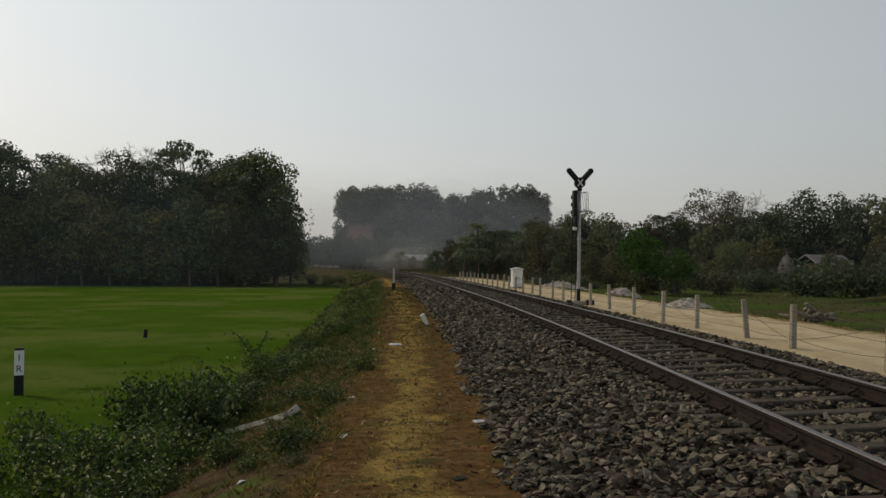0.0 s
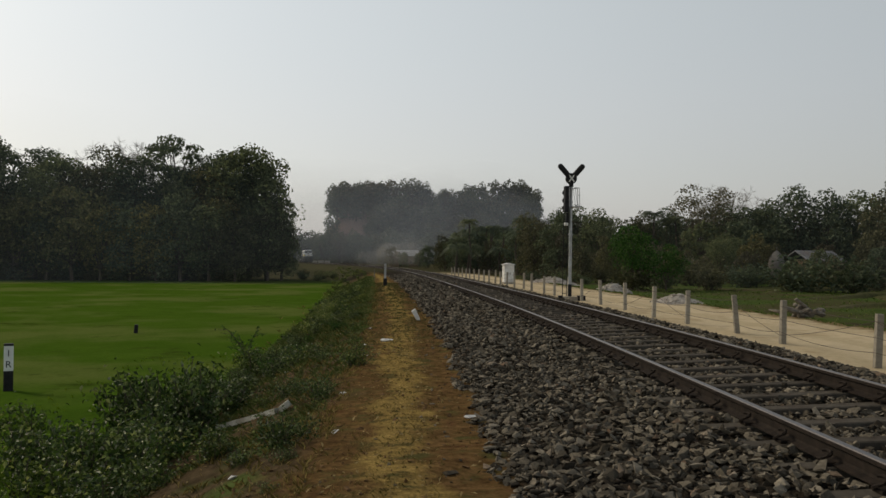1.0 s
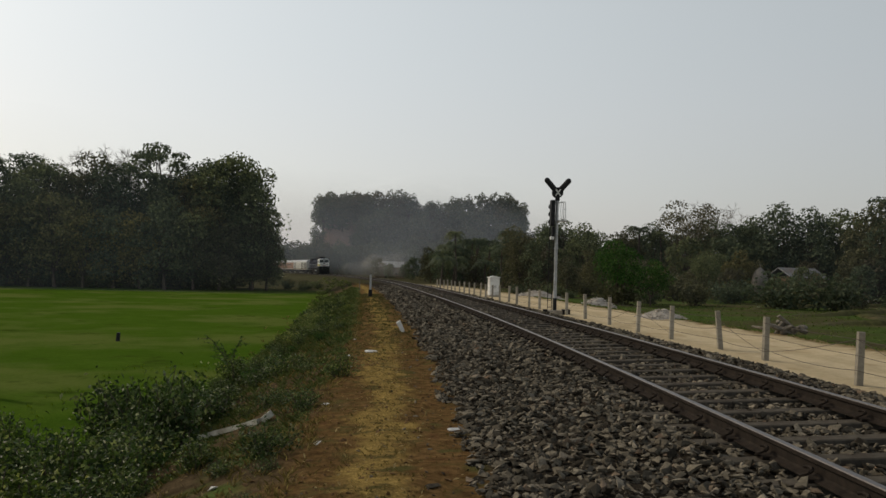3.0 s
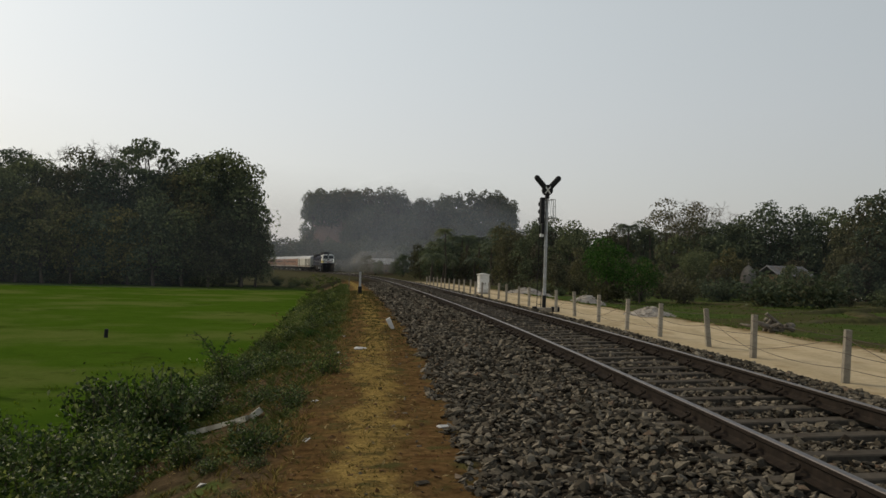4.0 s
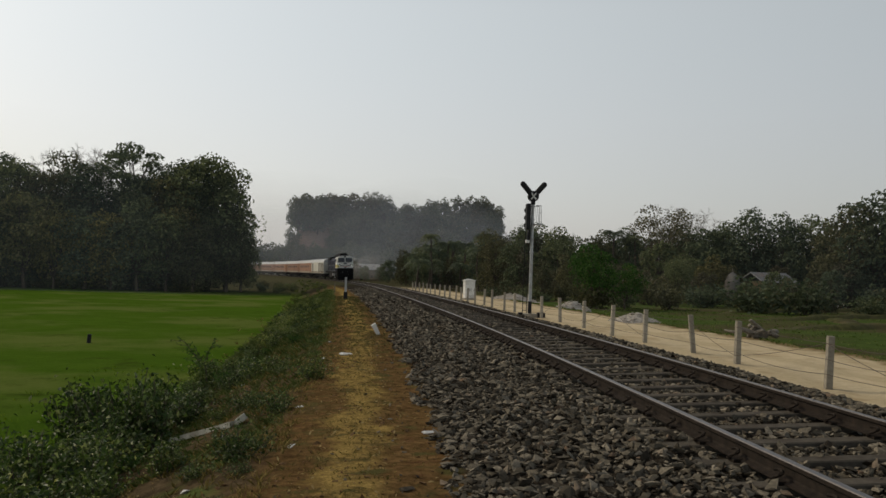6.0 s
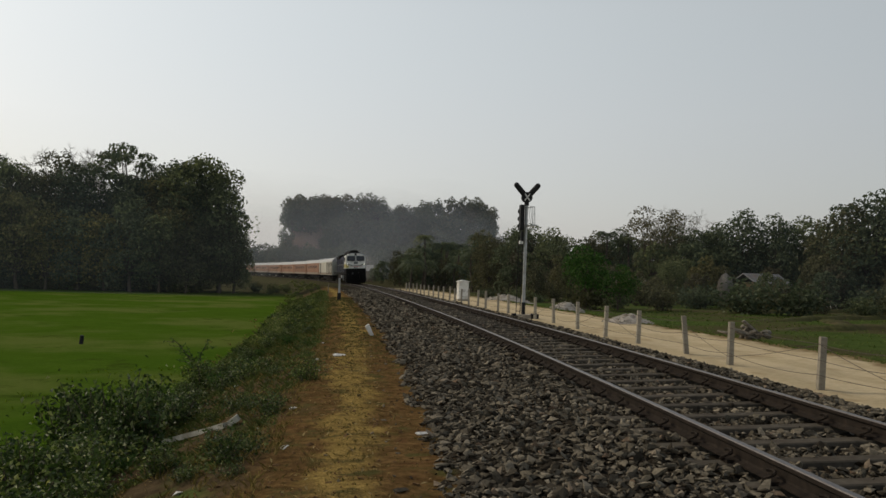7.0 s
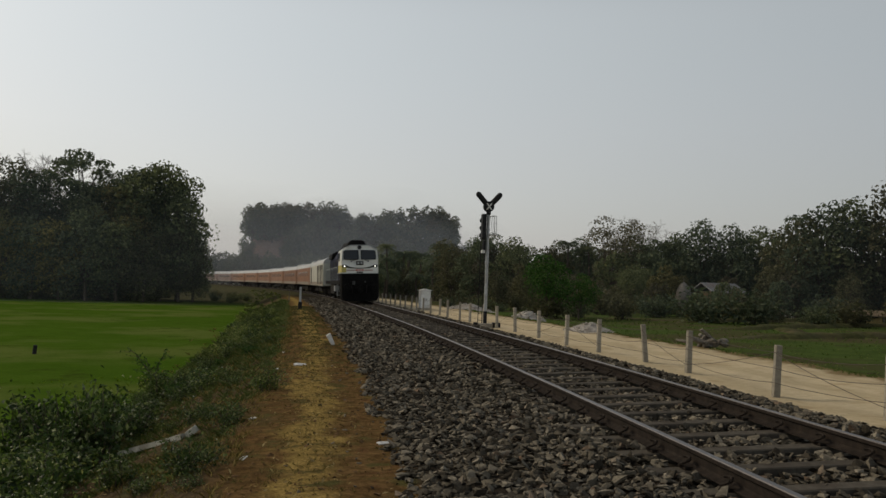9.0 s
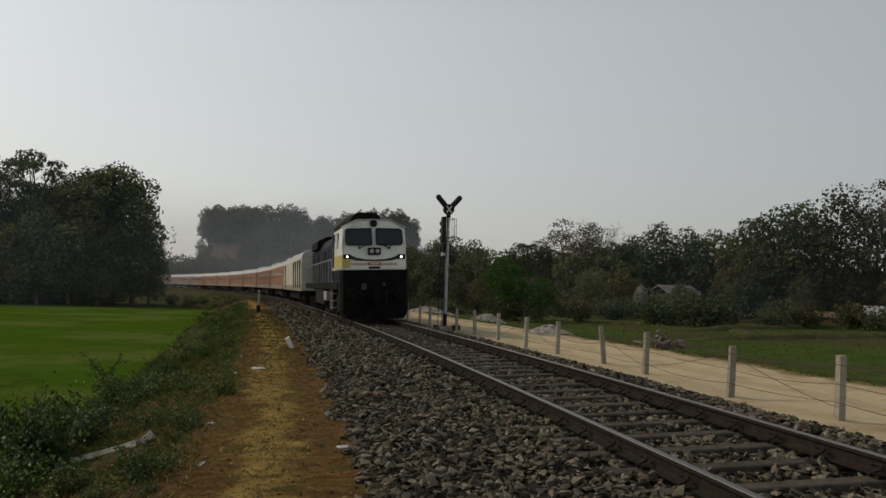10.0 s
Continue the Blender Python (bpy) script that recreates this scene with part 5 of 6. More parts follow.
def build_relay_box():
    x, y = beside(62, 4.85)
    ob = thing("relay_cabinet", pose(float(x), float(y), float(ground_z(x, y)), 0, 0, 12), "white lineside relay cabinet with a sloping lid", "cabinet")
    bm = bmesh.new()
    box(bm, -0.38, 0.38, -0.3, 0.3, 0.12, 1.42, 0.03)
    part("body", bm, M_WHITE, ob)
    bm = bmesh.new()
    prism(bm, [(-0.44, 1.42), (-0.44, 1.46), (0, 1.56), (0.44, 1.46), (0.44, 1.42)], -0.36, 0.36)
    part("lid", bm, M_WHITE, ob)
    for s in (-1, 1):
        bm = bmesh.new()
        box(bm, 0.19 * s - 0.17, 0.19 * s + 0.17, -0.325, -0.303, 0.2, 1.36, 0.008)
        d = part("door", bm, M_WHITE, ob)
        bm = bmesh.new()
        box(bm, 0.06 * s - 0.015, 0.06 * s + 0.015, -0.35, -0.325, 0.7, 0.85, 0.005)
        part("handle", bm, M_BLACK, d)
    bm = bmesh.new()
    box(bm, -0.43, 0.43, -0.36, 0.36, -0.2, 0.12, 0.02)
    part("plinth", bm, M_CONCRETE, ob)


M_RUBBLE = grained("pale_rubble", (0.32, 0.29, 0.25), (0.5, 0.46, 0.4), 6, 0.95, 0, 0.02)
M_TIN = grained("weathered_tin", (0.17, 0.17, 0.17), (0.27, 0.27, 0.27), 3, 0.6, 0.2, 0.002, 0.1, (0.25, 0.2, 0.16))
M_MUD = grained("mud_wall", (0.12, 0.09, 0.06), (0.2, 0.155, 0.1), 4, 0.95, 0, 0.01, 0.2)
M_OCHRE = grained("ochre_mud_wall", (0.3, 0.22, 0.09), (0.42, 0.32, 0.15), 4, 0.95, 0, 0.01, 0.1)
M_THATCH = grained("grey_thatch", (0.15, 0.135, 0.115), (0.26, 0.24, 0.21), 12, 0.95, 0, 0.02, 0.1)
M_DARK = grained("opening_shade", (0.012, 0.011, 0.01), (0.025, 0.022, 0.02), 4, 0.9)
M_DEADWOOD = grained("dead_wood", (0.1, 0.088, 0.07), (0.25, 0.225, 0.185), 9, 0.95, 0, 0.015)


def heap(x, y, rx, ry, h, seed, label, mat, stones=160, size=0.09):
    """A mound with loose lumps on it."""
    r = np.random.default_rng(seed)
    ob = thing("rubble_heap", pose(x, y, float(ground_z(x, y))), label, "rubble heap")
    n = 22
    g = np.linspace(-1.15, 1.15, n)
    gx, gy = np.meshgrid(g, g)
    rad = np.sqrt(gx ** 2 + gy ** 2)
    zz = h * np.clip(1 - rad, -0.1, 1) ** 1.0 * (1 + 0.35 * wobble(gx, gy, 0.3, seed)) + 0.0
    zz = np.where(rad < 1, zz, -0.1)
    i = np.arange(n - 1)[:, None] * n + np.arange(n - 1)[None]
    f = np.stack([i, i + 1, i + n + 1, i + n], 2).reshape(-1, 4)
    put("mound", mesh_of("mound", np.stack([gx * rx, gy * ry, zz], 2).reshape(-1, 3), f, mat, True), ob)
    w, q = r.uniform(0, 6.28, stones), np.sqrt(r.uniform(0, 1, stones))
    pos = np.stack([rx * q * np.cos(w), ry * q * np.sin(w), h * (1 - q) + 0.02], 1)
    put("loose_rubble", rocks_mesh("loose_rubble", pos, size * np.clip(r.lognormal(0, 0.4, stones), 0.4, 2.2), mat, seed), ob, kind="stuff")
    return ob


def build_wood_pile():
    r = np.random.default_rng(71)
    ob = thing("dead_wood_pile", pose(12.3, 27.4, float(ground_z(12.3, 27.4)), 0, 0, 10) @ Matrix.Diagonal((1.0, 1.0, 0.78, 1)), "pile of grey dead branches and roots at the road's edge", "wood pile")
    for i in range(15):
        a = Vector((r.uniform(-0.8, 0.5), r.uniform(-0.3, 0.3), 0.06 + 0.02 * i))
        w, ln = r.uniform(0, 6.28), r.uniform(0.35, 0.9)
        b = a + Vector((0.8 * ln * math.cos(w), 0.4 * ln * math.sin(w), ln * (0.75 if i % 4 == 0 else r.uniform(0.0, 0.4))))
        bm = bmesh.new()
        k = r.uniform(0.07, 0.13)
        rod(bm, a, b, k, k * r.uniform(0.5, 0.9), 7)
        for v in bm.verts:
            v.co += 0.35 * k * noise.noise_vector(v.co * 9)
        part("branch", bm, M_DEADWOOD, ob)


def haystack(x, y, rad, h):
    """A round-topped stack of straw about a pole."""
    r = np.random.default_rng(17)
    ob = thing("haystack", pose(x, y, float(ground_z(x, y))), "round-topped pale grey haystack among the village trees", "haystack")
    vs, fs, n = [], [], 18
    prof = [(0.78, -0.2), (0.86, 0.25), (1.0, 0.52), (0.97, 0.66), (0.82, 0.8), (0.52, 0.92), (0.2, 0.99), (0.03, 1.02)]
    for q, z in prof:
        for j in range(n):
            w = 2 * math.pi * j / n
            k = rad * q * (1 + 0.06 * r.normal())
            vs.append((k * math.cos(w), k * math.sin(w), z * h + 0.03 * r.normal()))
    for i in range(len(prof) - 1):
        for j in range(n):
            fs.append((i * n + j, i * n + (j + 1) % n, (i + 1) * n + (j + 1) % n, (i + 1) * n + j))
    put("straw", mesh_of("straw", vs, fs, M_THATCH, True), ob)
    bm = bmesh.new()
    rod(bm, (0, 0, h * 0.9), (0.03, 0, h * 1.12), 0.05, 0.04, 6)
    part("pole", bm, M_DEADWOOD, ob)


def low_wall():
    """A whitewashed parapet beyond the line, far off on the curve."""
    ob = thing("low_wall", pose(-47, 335, float(ground_z(-47, 335)), 0, 0, 8), "low whitewashed wall beyond the curve of the line", "wall")
    for i in range(4):
        bm = bmesh.new()
        box(bm, -5 + 2.6 * i, -2.7 + 2.6 * i, -0.15, 0.15, -0.5, 1.5 - 0.12 * (i % 2), 0.04)
        part("wall_bay", bm, M_CONCRETE, ob)


def hut(x, y, turn, w, d, eave, ridge, roof_mat, wall_mat, label, porch=True):
    """A low village house with a pitched roof, a door and windows."""
    ob = thing("hut", pose(x, y, float(ground_z(x, y)), 0, 0, turn), label, "hut")
    bm = bmesh.new()
    box(bm, -w / 2, w / 2, -d / 2, d / 2, -0.2, eave, 0.02)
    part("wall", bm, wall_mat, ob)
    bm = bmesh.new()
    prism(bm, [(-d / 2 - 0.45, eave - 0.22), (-d / 2 - 0.45, eave - 0.14), (0, ridge), (d / 2 + 0.45, eave - 0.14), (d / 2 + 0.45, eave - 0.22), (0, ridge - 0.1)], -w / 2 - 0.4, w / 2 + 0.4)
    for v in bm.verts:
        v.co = Vector((v.co.y, v.co.x, v.co.z))
    bmesh.ops.recalc_face_normals(bm, faces=bm.faces)
    rf = part("roof", bm, roof_mat, ob)
    n = max(4, int(w / 0.8))
    for i in range(n + 1):
        bm = bmesh.new()
        px = -w / 2 - 0.3 + (w + 0.6) * i / n
        for s in (-1, 1):
            rod(bm, (px, 0, ridge + 0.012), (px, s * (d / 2 + 0.43), eave - 0.12), 0.02, None, 4)
        part("roof_rib", bm, roof_mat, rf)
    # near-black panels on the wall paint the unlit inside of door and windows
    for dx, dw, z0, z1, nm in ((-0.1 * w, 0.8, 0.0, min(1.85, eave - 0.3), "door"), (0.26 * w, 0.6, 0.9, min(1.6, eave - 0.3), "window"), (-0.36 * w, 0.6, 0.9, min(1.6, eave - 0.3), "window")):
        bm = bmesh.new()
        box(bm, dx - dw / 2, dx + dw / 2, -d / 2 - 0.03, -d / 2 + 0.05, z0, z1, 0.01)
        part(nm, bm, M_DARK, ob)
    if porch:
        for s in (-1, 1):
            bm = bmesh.new()
            rod(bm, (s * (w / 2 + 0.1), -d / 2 - 0.38, -0.1), (s * (w / 2 + 0.1), -d / 2 - 0.38, eave - 0.16), 0.05, 0.045, 8)
            part("porch_post", bm, M_DEADWOOD, ob)
    return ob


M_BUND = grained("grassy_earth_bund", (0.03, 0.032, 0.012), (0.085, 0.085, 0.03), 3, 0.95, 0, 0.03, 0, (0.1, 0.08, 0.045))


def build_bunds():
    """Low earth banks that part the fields beyond the sand road."""
    r = np.random.default_rng(29)
    for x0, y0, x1, y1, h in ((18.5, 40.2, 44, 49.8, 0.28), (21, 48.8, 56, 71, 0.3), (23, 58.5, 46, 76, 0.28), (24.5, 43, 29.5, 54, 0.16)):
        n = 40
        vs, fs = [], []
        dx, dy = x1 - x0, y1 - y0
        ln = math.hypot(dx, dy)
        nx, ny = -dy / ln, dx / ln
        for i in range(n + 1):
            t = i / n
            off = 0.25 * r.normal() * (0 < i < n)
            cx, cy = x0 + dx * t + nx * off, y0 + dy * t + ny * off
            base = float(ground_z(cx, cy))
            for u, z in ((-0.55, -0.06), (-0.28, 0.7), (0.0, 1.0), (0.28, 0.75), (0.55, -0.06)):
                vs.append((cx + nx * u, cy + ny * u, base - 0.05 + (h * z * r.uniform(0.8, 1.2) + 0.05) * min(1.0, 6 * t, 6 * (1 - t))))
        for i in range(n):
            for j in range(4):
                a = i * 5 + j
                fs.append((a, a + 1, a + 6, a + 5))
        tagged(put("field_bund", mesh_of("field_bund", vs, fs, M_BUND, True)), "low grassy earth bank between the fields", "earth bank", "banks between the fields")


def build_road_side():
    build_fence()
    build_signal()
    build_relay_box()
    heap(10.8, 37.1, 1.2, 0.85, 0.42, 81, "low heap of pale rubble beside the sand road", M_RUBBLE, 220, 0.05)
    heap(11.2, 52.5, 1.3, 0.8, 0.6, 82, "heap of pale earth beside the sand road", M_RUBBLE)
    heap(9.8, 70, 2.2, 1.0, 0.6, 83, "long heap of pale earth beside the road", M_RUBBLE)
    build_wood_pile()
    haystack(34.2, 83, 0.8, 3.3)
    hut(38.4, 84, 24, 4.4, 2.6, 2.5, 3.4, M_TIN, M_MUD, "low mud house with a weathered tin roof")
    hut(45.6, 82, 24, 2.6, 2.4, 2.0, 2.7, M_TIN, M_WHITE, "small whitewashed house with a tin roof")
    hut(27.0, 94, 16, 3.4, 2.4, 2.2, 2.9, M_THATCH, M_MUD, "mud house half hidden by trees")
    hut(42.6, 65.4, -30, 2.6, 2.0, 0.95, 1.25, M_MUD, M_OCHRE, "low yellowish mud shed")
    hut(49.9, 63.4, -32, 6.0, 3.4, 1.2, 1.85, M_ROOF, M_MUD, "low shed with a pale tin roof at the field's edge")

    hut(-9.5, 252, 6, 8.5, 4.0, 3.4, 5.0, M_ROOF, M_MUD, "low house with a pale tin roof beyond the curve")
    low_wall()
    build_bunds()


build_road_side()


# ---- beside the path ----
M_LITTER = grained("pale_litter", (0.5, 0.5, 0.48), (0.7, 0.7, 0.68), 20, 0.7)
M_PALEPOST = grained("pale_old_concrete", (0.42, 0.4, 0.33), (0.58, 0.56, 0.47), 14, 0.9, 0, 0.004, 0, (0.22, 0.2, 0.15))
M_PATHGRASS = leafy("olive_grass", [(0, (0.07, 0.075, 0.025)), (0.6, (0.12, 0.11, 0.045)), (1, (0.16, 0.14, 0.07))], 0.6, 0.1)
M_BLADE = leafy("grass_blades", [(0, (0.085, 0.15, 0.006)), (0.6, (0.12, 0.19, 0.008)), (1, (0.18, 0.24, 0.02))], 0.6, 0.1)
M_FIELD = leafy("field_grass_blades", [(0, (0.06, 0.095, 0.022)), (0.6, (0.095, 0.145, 0.036)), (1, (0.17, 0.19, 0.07))], 0.6, 0.1)
M_CLOD = grained("brown_clods", (0.08, 0.046, 0.022), (0.22, 0.135, 0.066), 30, 0.95, 0, 0.004)
M_DRYLEAF = leafy("dry_leaves", [(0, (0.1, 0.07, 0.03)), (0.5, (0.24, 0.17, 0.075)), (1, (0.42, 0.33, 0.17))], 0.9, 0.0)
M_DRYGRASS = leafy("dry_grass", [(0, (0.07, 0.07, 0.02)), (0.5, (0.16, 0.125, 0.045)), (1, (0.34, 0.26, 0.11))], 0.8, 0.1)


def build_markers():
    x, y = -9.5, 18.75
    z = float(ground_z(x, y))
    ob = thing("boundary_stone", pose(x, y, z, 0, 0, 24), "white boundary stone with black foot and letters I R", "boundary stone")
    bm = bmesh.new()
    box(bm, -0.095, 0.095, -0.07, 0.07, 0.45, 1.04, 0.012)
    part("white_top", bm, M_WHITE, ob, "white painted upper part")
    bm = bmesh.new()
    box(bm, -0.097, 0.097, -0.072, 0.072, -0.3, 0.45, 0.01)
    part("black_foot", bm, M_BLACK, ob, "black painted foot")
    bm = bmesh.new()
    box(bm, -0.097, 0.097, -0.072, 0.072, 1.0, 1.06, 0.015)
    part("black_cap", bm, M_BLACK, ob)
    for ch, cz in (("I", 0.78), ("R", 0.53)):
        cu = bpy.data.curves.new("letter", "FONT")
        cu.body, cu.size, cu.extrude, cu.align_x = ch, 0.21, 0.002, "CENTER"
        cu.materials.append(M_BLACK)
        t = new("letter", cu)
        t.parent = ob
        t.matrix_basis = pose(0, -0.073, cz, 90, 0, 0)
    x, y = beside(56.5, -4.42)
    ob = thing("distance_post", pose(float(x), float(y), float(ground_z(x, y)), 0, 0, 4), "slim white lineside post with a black foot", "marker post")
    bm = bmesh.new()
    box(bm, -0.07, 0.07, -0.06, 0.06, 0.5, 1.5, 0.012)
    part("white_shaft", bm, M_GREY, ob, "greyish white shaft")
    bm = bmesh.new()
    box(bm, -0.13, 0.13, -0.09, 0.09, -0.3, 0.52, 0.02)
    part("black_foot", bm, M_BLACK, ob, "black painted foot")
    x, y = beside(78, -5.0)
    ob = thing("lineside_stake", pose(float(x), float(y), float(ground_z(x, y))), "thin dark stake beside the line", "stake")
    bm = bmesh.new()
    rod(bm, (0, 0, -0.2), (0.03, 0, 0.9), 0.05, 0.04, 8)
    part("shaft", bm, M_DEADWOOD, ob)
    x, y = -11.9, 33.4
    ob = thing("field_stump", pose(x, y, float(ground_z(x, y)), 0, 3, 0), "short black stump standing in the paddy", "stump")
    bm = bmesh.new()
    rod(bm, (0, 0, -0.2), (0.01, 0, 0.34), 0.085, 0.075, 10)
    part("shaft", bm, M_BLACK, ob)


def build_debris():
    r = np.random.default_rng(91)
    # a broken concrete post lying on the slope
    a, b = Vector((-3.28, 12.7, 0)), Vector((-2.06, 11.7, 0))
    a.z, b.z = float(ground_z(a.x, a.y)) + 0.12, float(ground_z(b.x, b.y)) + 0.05
    ob = thing("fallen_post", Matrix.Translation(a) @ (b - a).to_track_quat("X", "Z").to_matrix().to_4x4(), "broken pale concrete post lying on the weedy bank", "concrete post")
    ln = (b - a).length
    bm = bmesh.new()
    loft(bm, [[(t * ln, sy * w * k, sz * w * k * 0.8) for sy, sz in ((-1, -1), (1, -1), (1, 1), (-1, 1))] for t, w, k in
              ((0, 0.035, 0.8), (0.06, 0.042, 1), (0.3, 0.045, 1.05), (0.62, 0.042, 0.95), (0.88, 0.045, 1.1))])
    part("shaft", bm, M_PALEPOST, ob)
    bm = bmesh.new()
    box(bm, -0.08, 0.08, -0.04, 0.05, -0.04, 0.05, 0.012, pose(0.98 * ln, 0.02, 0.03, 14, -24, 28))
    part("broken_end", bm, M_PALEPOST, ob)
    x, y = -0.44, 24.9
    ob = thing("white_block", pose(x, y, float(ground_z(x, y)) - 0.03, 10, -34, 12), "white-washed broken slab leaning on the ballast edge", "slab")
    bm = bmesh.new()
    box(bm, -0.05, 0.05, -0.035, 0.035, 0, 0.4, 0.012)
    for v in bm.verts:
        v.co.x += 0.05 * (v.co.z > 0.25) * (1 if v.co.x > 0 else 0.2)
    part("slab", bm, M_WHITE, ob)
    for x, y, s, lab in ((-1.03, 18.4, 0.13, "pale stone lying at the path's edge"), (0.43, 9.58, 0.07, "pale stone at the foot of the ballast"), (0.15, 7.0, 0.06, "dark clod on the path")):
        ob = thing("loose_stone", pose(x, y, float(ground_z(x, y)) + 0.2 * s, 0, 0, 40), lab, "stone")
        put("stone", mesh_of("stone", ROCK_SHAPES[2][0] * s * np.array([1.3, 1, 0.7]), ROCK_SHAPES[2][1], M_LITTER if "pale" in lab else M_STONE), ob)
    for i in range(26):
        s, u = r.uniform(6, 26), r.uniform(-6.9, -4.9)
        x, y = beside(s, u)
        x, y = float(x), float(y)
        ob = thing("litter_scrap", pose(x, y, float(ground_z(x, y)) + 0.015, r.uniform(-25, 25), r.uniform(-25, 25), r.uniform(0, 360)), "crumpled pale scrap of litter on the bank", "litter", "litter on the bank")
        k = r.uniform(0.02, 0.05)
        v = [(-k, -k * 0.6, 0), (k, -k * 0.7, k * 0.3), (k * 1.1, k * 0.5, 0), (0, k * 0.2, k * 0.55), (-k * 0.9, k * 0.7, k * 0.1), (0, -k * 0.1, -k * 0.25)]
        put("scrap", mesh_of("scrap", v, [(0, 1, 3), (1, 2, 3), (2, 4, 3), (4, 0, 3), (1, 0, 5), (2, 1, 5), (4, 2, 5), (0, 4, 5)], M_LITTER), ob)


def blades(name, xs, ys, height, width, r, mat, per=4, lean=0.5):
    """Tufts of thin bent blades joined into one."""
    n = len(xs) * per
    bx, by = np.repeat(xs, per) + r.normal(0, 0.03, n), np.repeat(ys, per) + r.normal(0, 0.03, n)
    bz = ground_z(bx, by) - 0.01
    h = np.repeat(np.broadcast_to(height, len(xs)), per) * r.uniform(0.55, 1.2, n)
    w = np.broadcast_to(width, len(xs)).repeat(per)
    a = r.uniform(0, 6.28, n)
    dx, dy = np.cos(a), np.sin(a)
    k = lean * r.uniform(0.2, 1.0, n) * h
    v = np.stack([np.stack([bx - dy * w, by + dx * w, bz], 1), np.stack([bx + dy * w, by - dx * w, bz], 1),
                  np.stack([bx + dx * k * 0.35 + dy * w * 0.7, by + dy * k * 0.35 - dx * w * 0.7, bz + h * 0.6], 1), np.stack([bx + dx * k, by + dy * k, bz + h], 1),
                  np.stack([bx + dx * k * 0.35 - dy * w * 0.7, by + dy * k * 0.35 + dx * w * 0.7, bz + h * 0.6], 1)], 1).reshape(-1, 3)
    f = (np.arange(n) * 5)[:, None] + np.arange(5)[None]
    return mesh_of(name, v, f, mat)


def build_grass():
    r = np.random.default_rng(33)
    xs, ys = [], []
    for d0, d1, n in ((8, 16, 500), (16, 26, 300)):
        y = r.uniform(d0, d1, n)
        u = -8.0 - r.uniform(0, 1, n) ** 2 * 4
        xs.append(np.interp(y, PY, PX) + u)
        ys.append(y)
    xs, ys = np.concatenate(xs), np.concatenate(ys)
    d = ys
    me = blades("paddy_grass", xs, ys, np.interp(d, [8, 100], [0.075, 0.1]), np.interp(d, [8, 40, 100], [0.006, 0.014, 0.04]), r, M_BLADE, 3, 1.4)
    tagged(put("paddy_grass", me), "short green paddy blades", "grass", kind="stuff")
    n = 2400
    s = 4 + 50 * r.uniform(0, 1, n) ** 1.6
    u = -5.0 - np.abs(r.normal(0, 1.7, n))
    x, y = beside(s, u)
    me = blades("bank_grass", x, y, np.interp(s, [4, 50], [0.06, 0.14]), np.interp(s, [4, 50], [0.005, 0.015]), r, M_DRYGRASS, 5, 1.5)
    tagged(put("bank_grass", me), "dry tufted grass on the bank", "grass", kind="stuff")
    n = 5200
    s = 9 + 75 * r.uniform(0, 1, n) ** 1.3
    u = r.uniform(-8.5, -5.25, n)
    x, y = beside(s, u)
    me = blades("bank_weeds", x, y, np.interp(s, [9, 30, 80], [0.08, 0.15, 0.24]), np.interp(s, [9, 30, 80], [0.006, 0.016, 0.04]), r, M_WEED_OLIVE, 4, 2.0)
    tagged(put("bank_weeds", me), "low olive weeds and grass covering the bank", "grass", kind="stuff")
    n = 5200
    y = 15 + 50 * r.uniform(0, 1, n) ** 1.2
    x = np.interp(y, PY, PX) + np.where(r.uniform(size=n) < 0.3, 8.6 + np.abs(r.normal(0, 0.9, n)), 9.6 + 34 * r.uniform(0, 1, n) ** 1.3)
    me = blades("field_grass", x, y, np.interp(y, [15, 65], [0.06, 0.1]), np.interp(y, [15, 65], [0.012, 0.035]), r, M_FIELD, 3, 1.5)
    tagged(put("field_grass", me), "short green grass in the fields beyond the road", "grass", kind="stuff")
    n = 1100
    s = 4 + 22 * r.uniform(0, 1, n)
    u = np.where(r.uniform(size=n) < 0.6, -4.3 + r.normal(0, 0.25, n), r.uniform(-5.2, -3.5, n))
    x, y = beside(s, u)
    me = blades("path_stubble", x, y, 0.035, 0.004, r, M_DRYGRASS, 4, 1.6)
    tagged(put("path_stubble", me), "trodden dry stubble on the path", "grass", kind="stuff")
    n = 1500
    s, u = 17 + 45 * r.uniform(0, 1, n), r.uniform(-5.3, -3.5, n)
    x, y = beside(s, u)
    me = blades("path_grass", x, y, np.interp(s, [17, 60], [0.05, 0.1]), np.interp(s, [17, 60], [0.006, 0.014]), r, M_PATHGRASS, 4, 1.5)
    tagged(put("path_grass", me), "thin olive grass growing over the far path", "grass", kind="stuff")
    # clods, dead leaves and straw on the path and the bank
    n = 2600
    s, u = 4 + 24 * r.uniform(0, 1, n) ** 1.3, r.uniform(-7.0, -3.4, n)
    x, y = beside(s, u)
    k = 0.013 * np.clip(r.lognormal(0, 0.55, n), 0.4, 2.8)
    tagged(put("soil_crumbs", rocks_mesh("soil_crumbs", np.stack([x, y, ground_z(x, y) + 0.2 * k], 1), k, M_CLOD, 12)), "brown crumbs of soil on the path", "soil", kind="stuff")
    n = 2200
    s, u = 4 + 24 * r.uniform(0, 1, n) ** 1.3, np.where(r.uniform(size=n) < 0.5, r.uniform(-7.4, -5.0, n), -4.35 + r.normal(0, 0.35, n))
    x, y = beside(s, u)
    up = np.tile(np.array([0.0, 0, 1]), (n, 1)) + r.normal(0, 0.35, (n, 3))
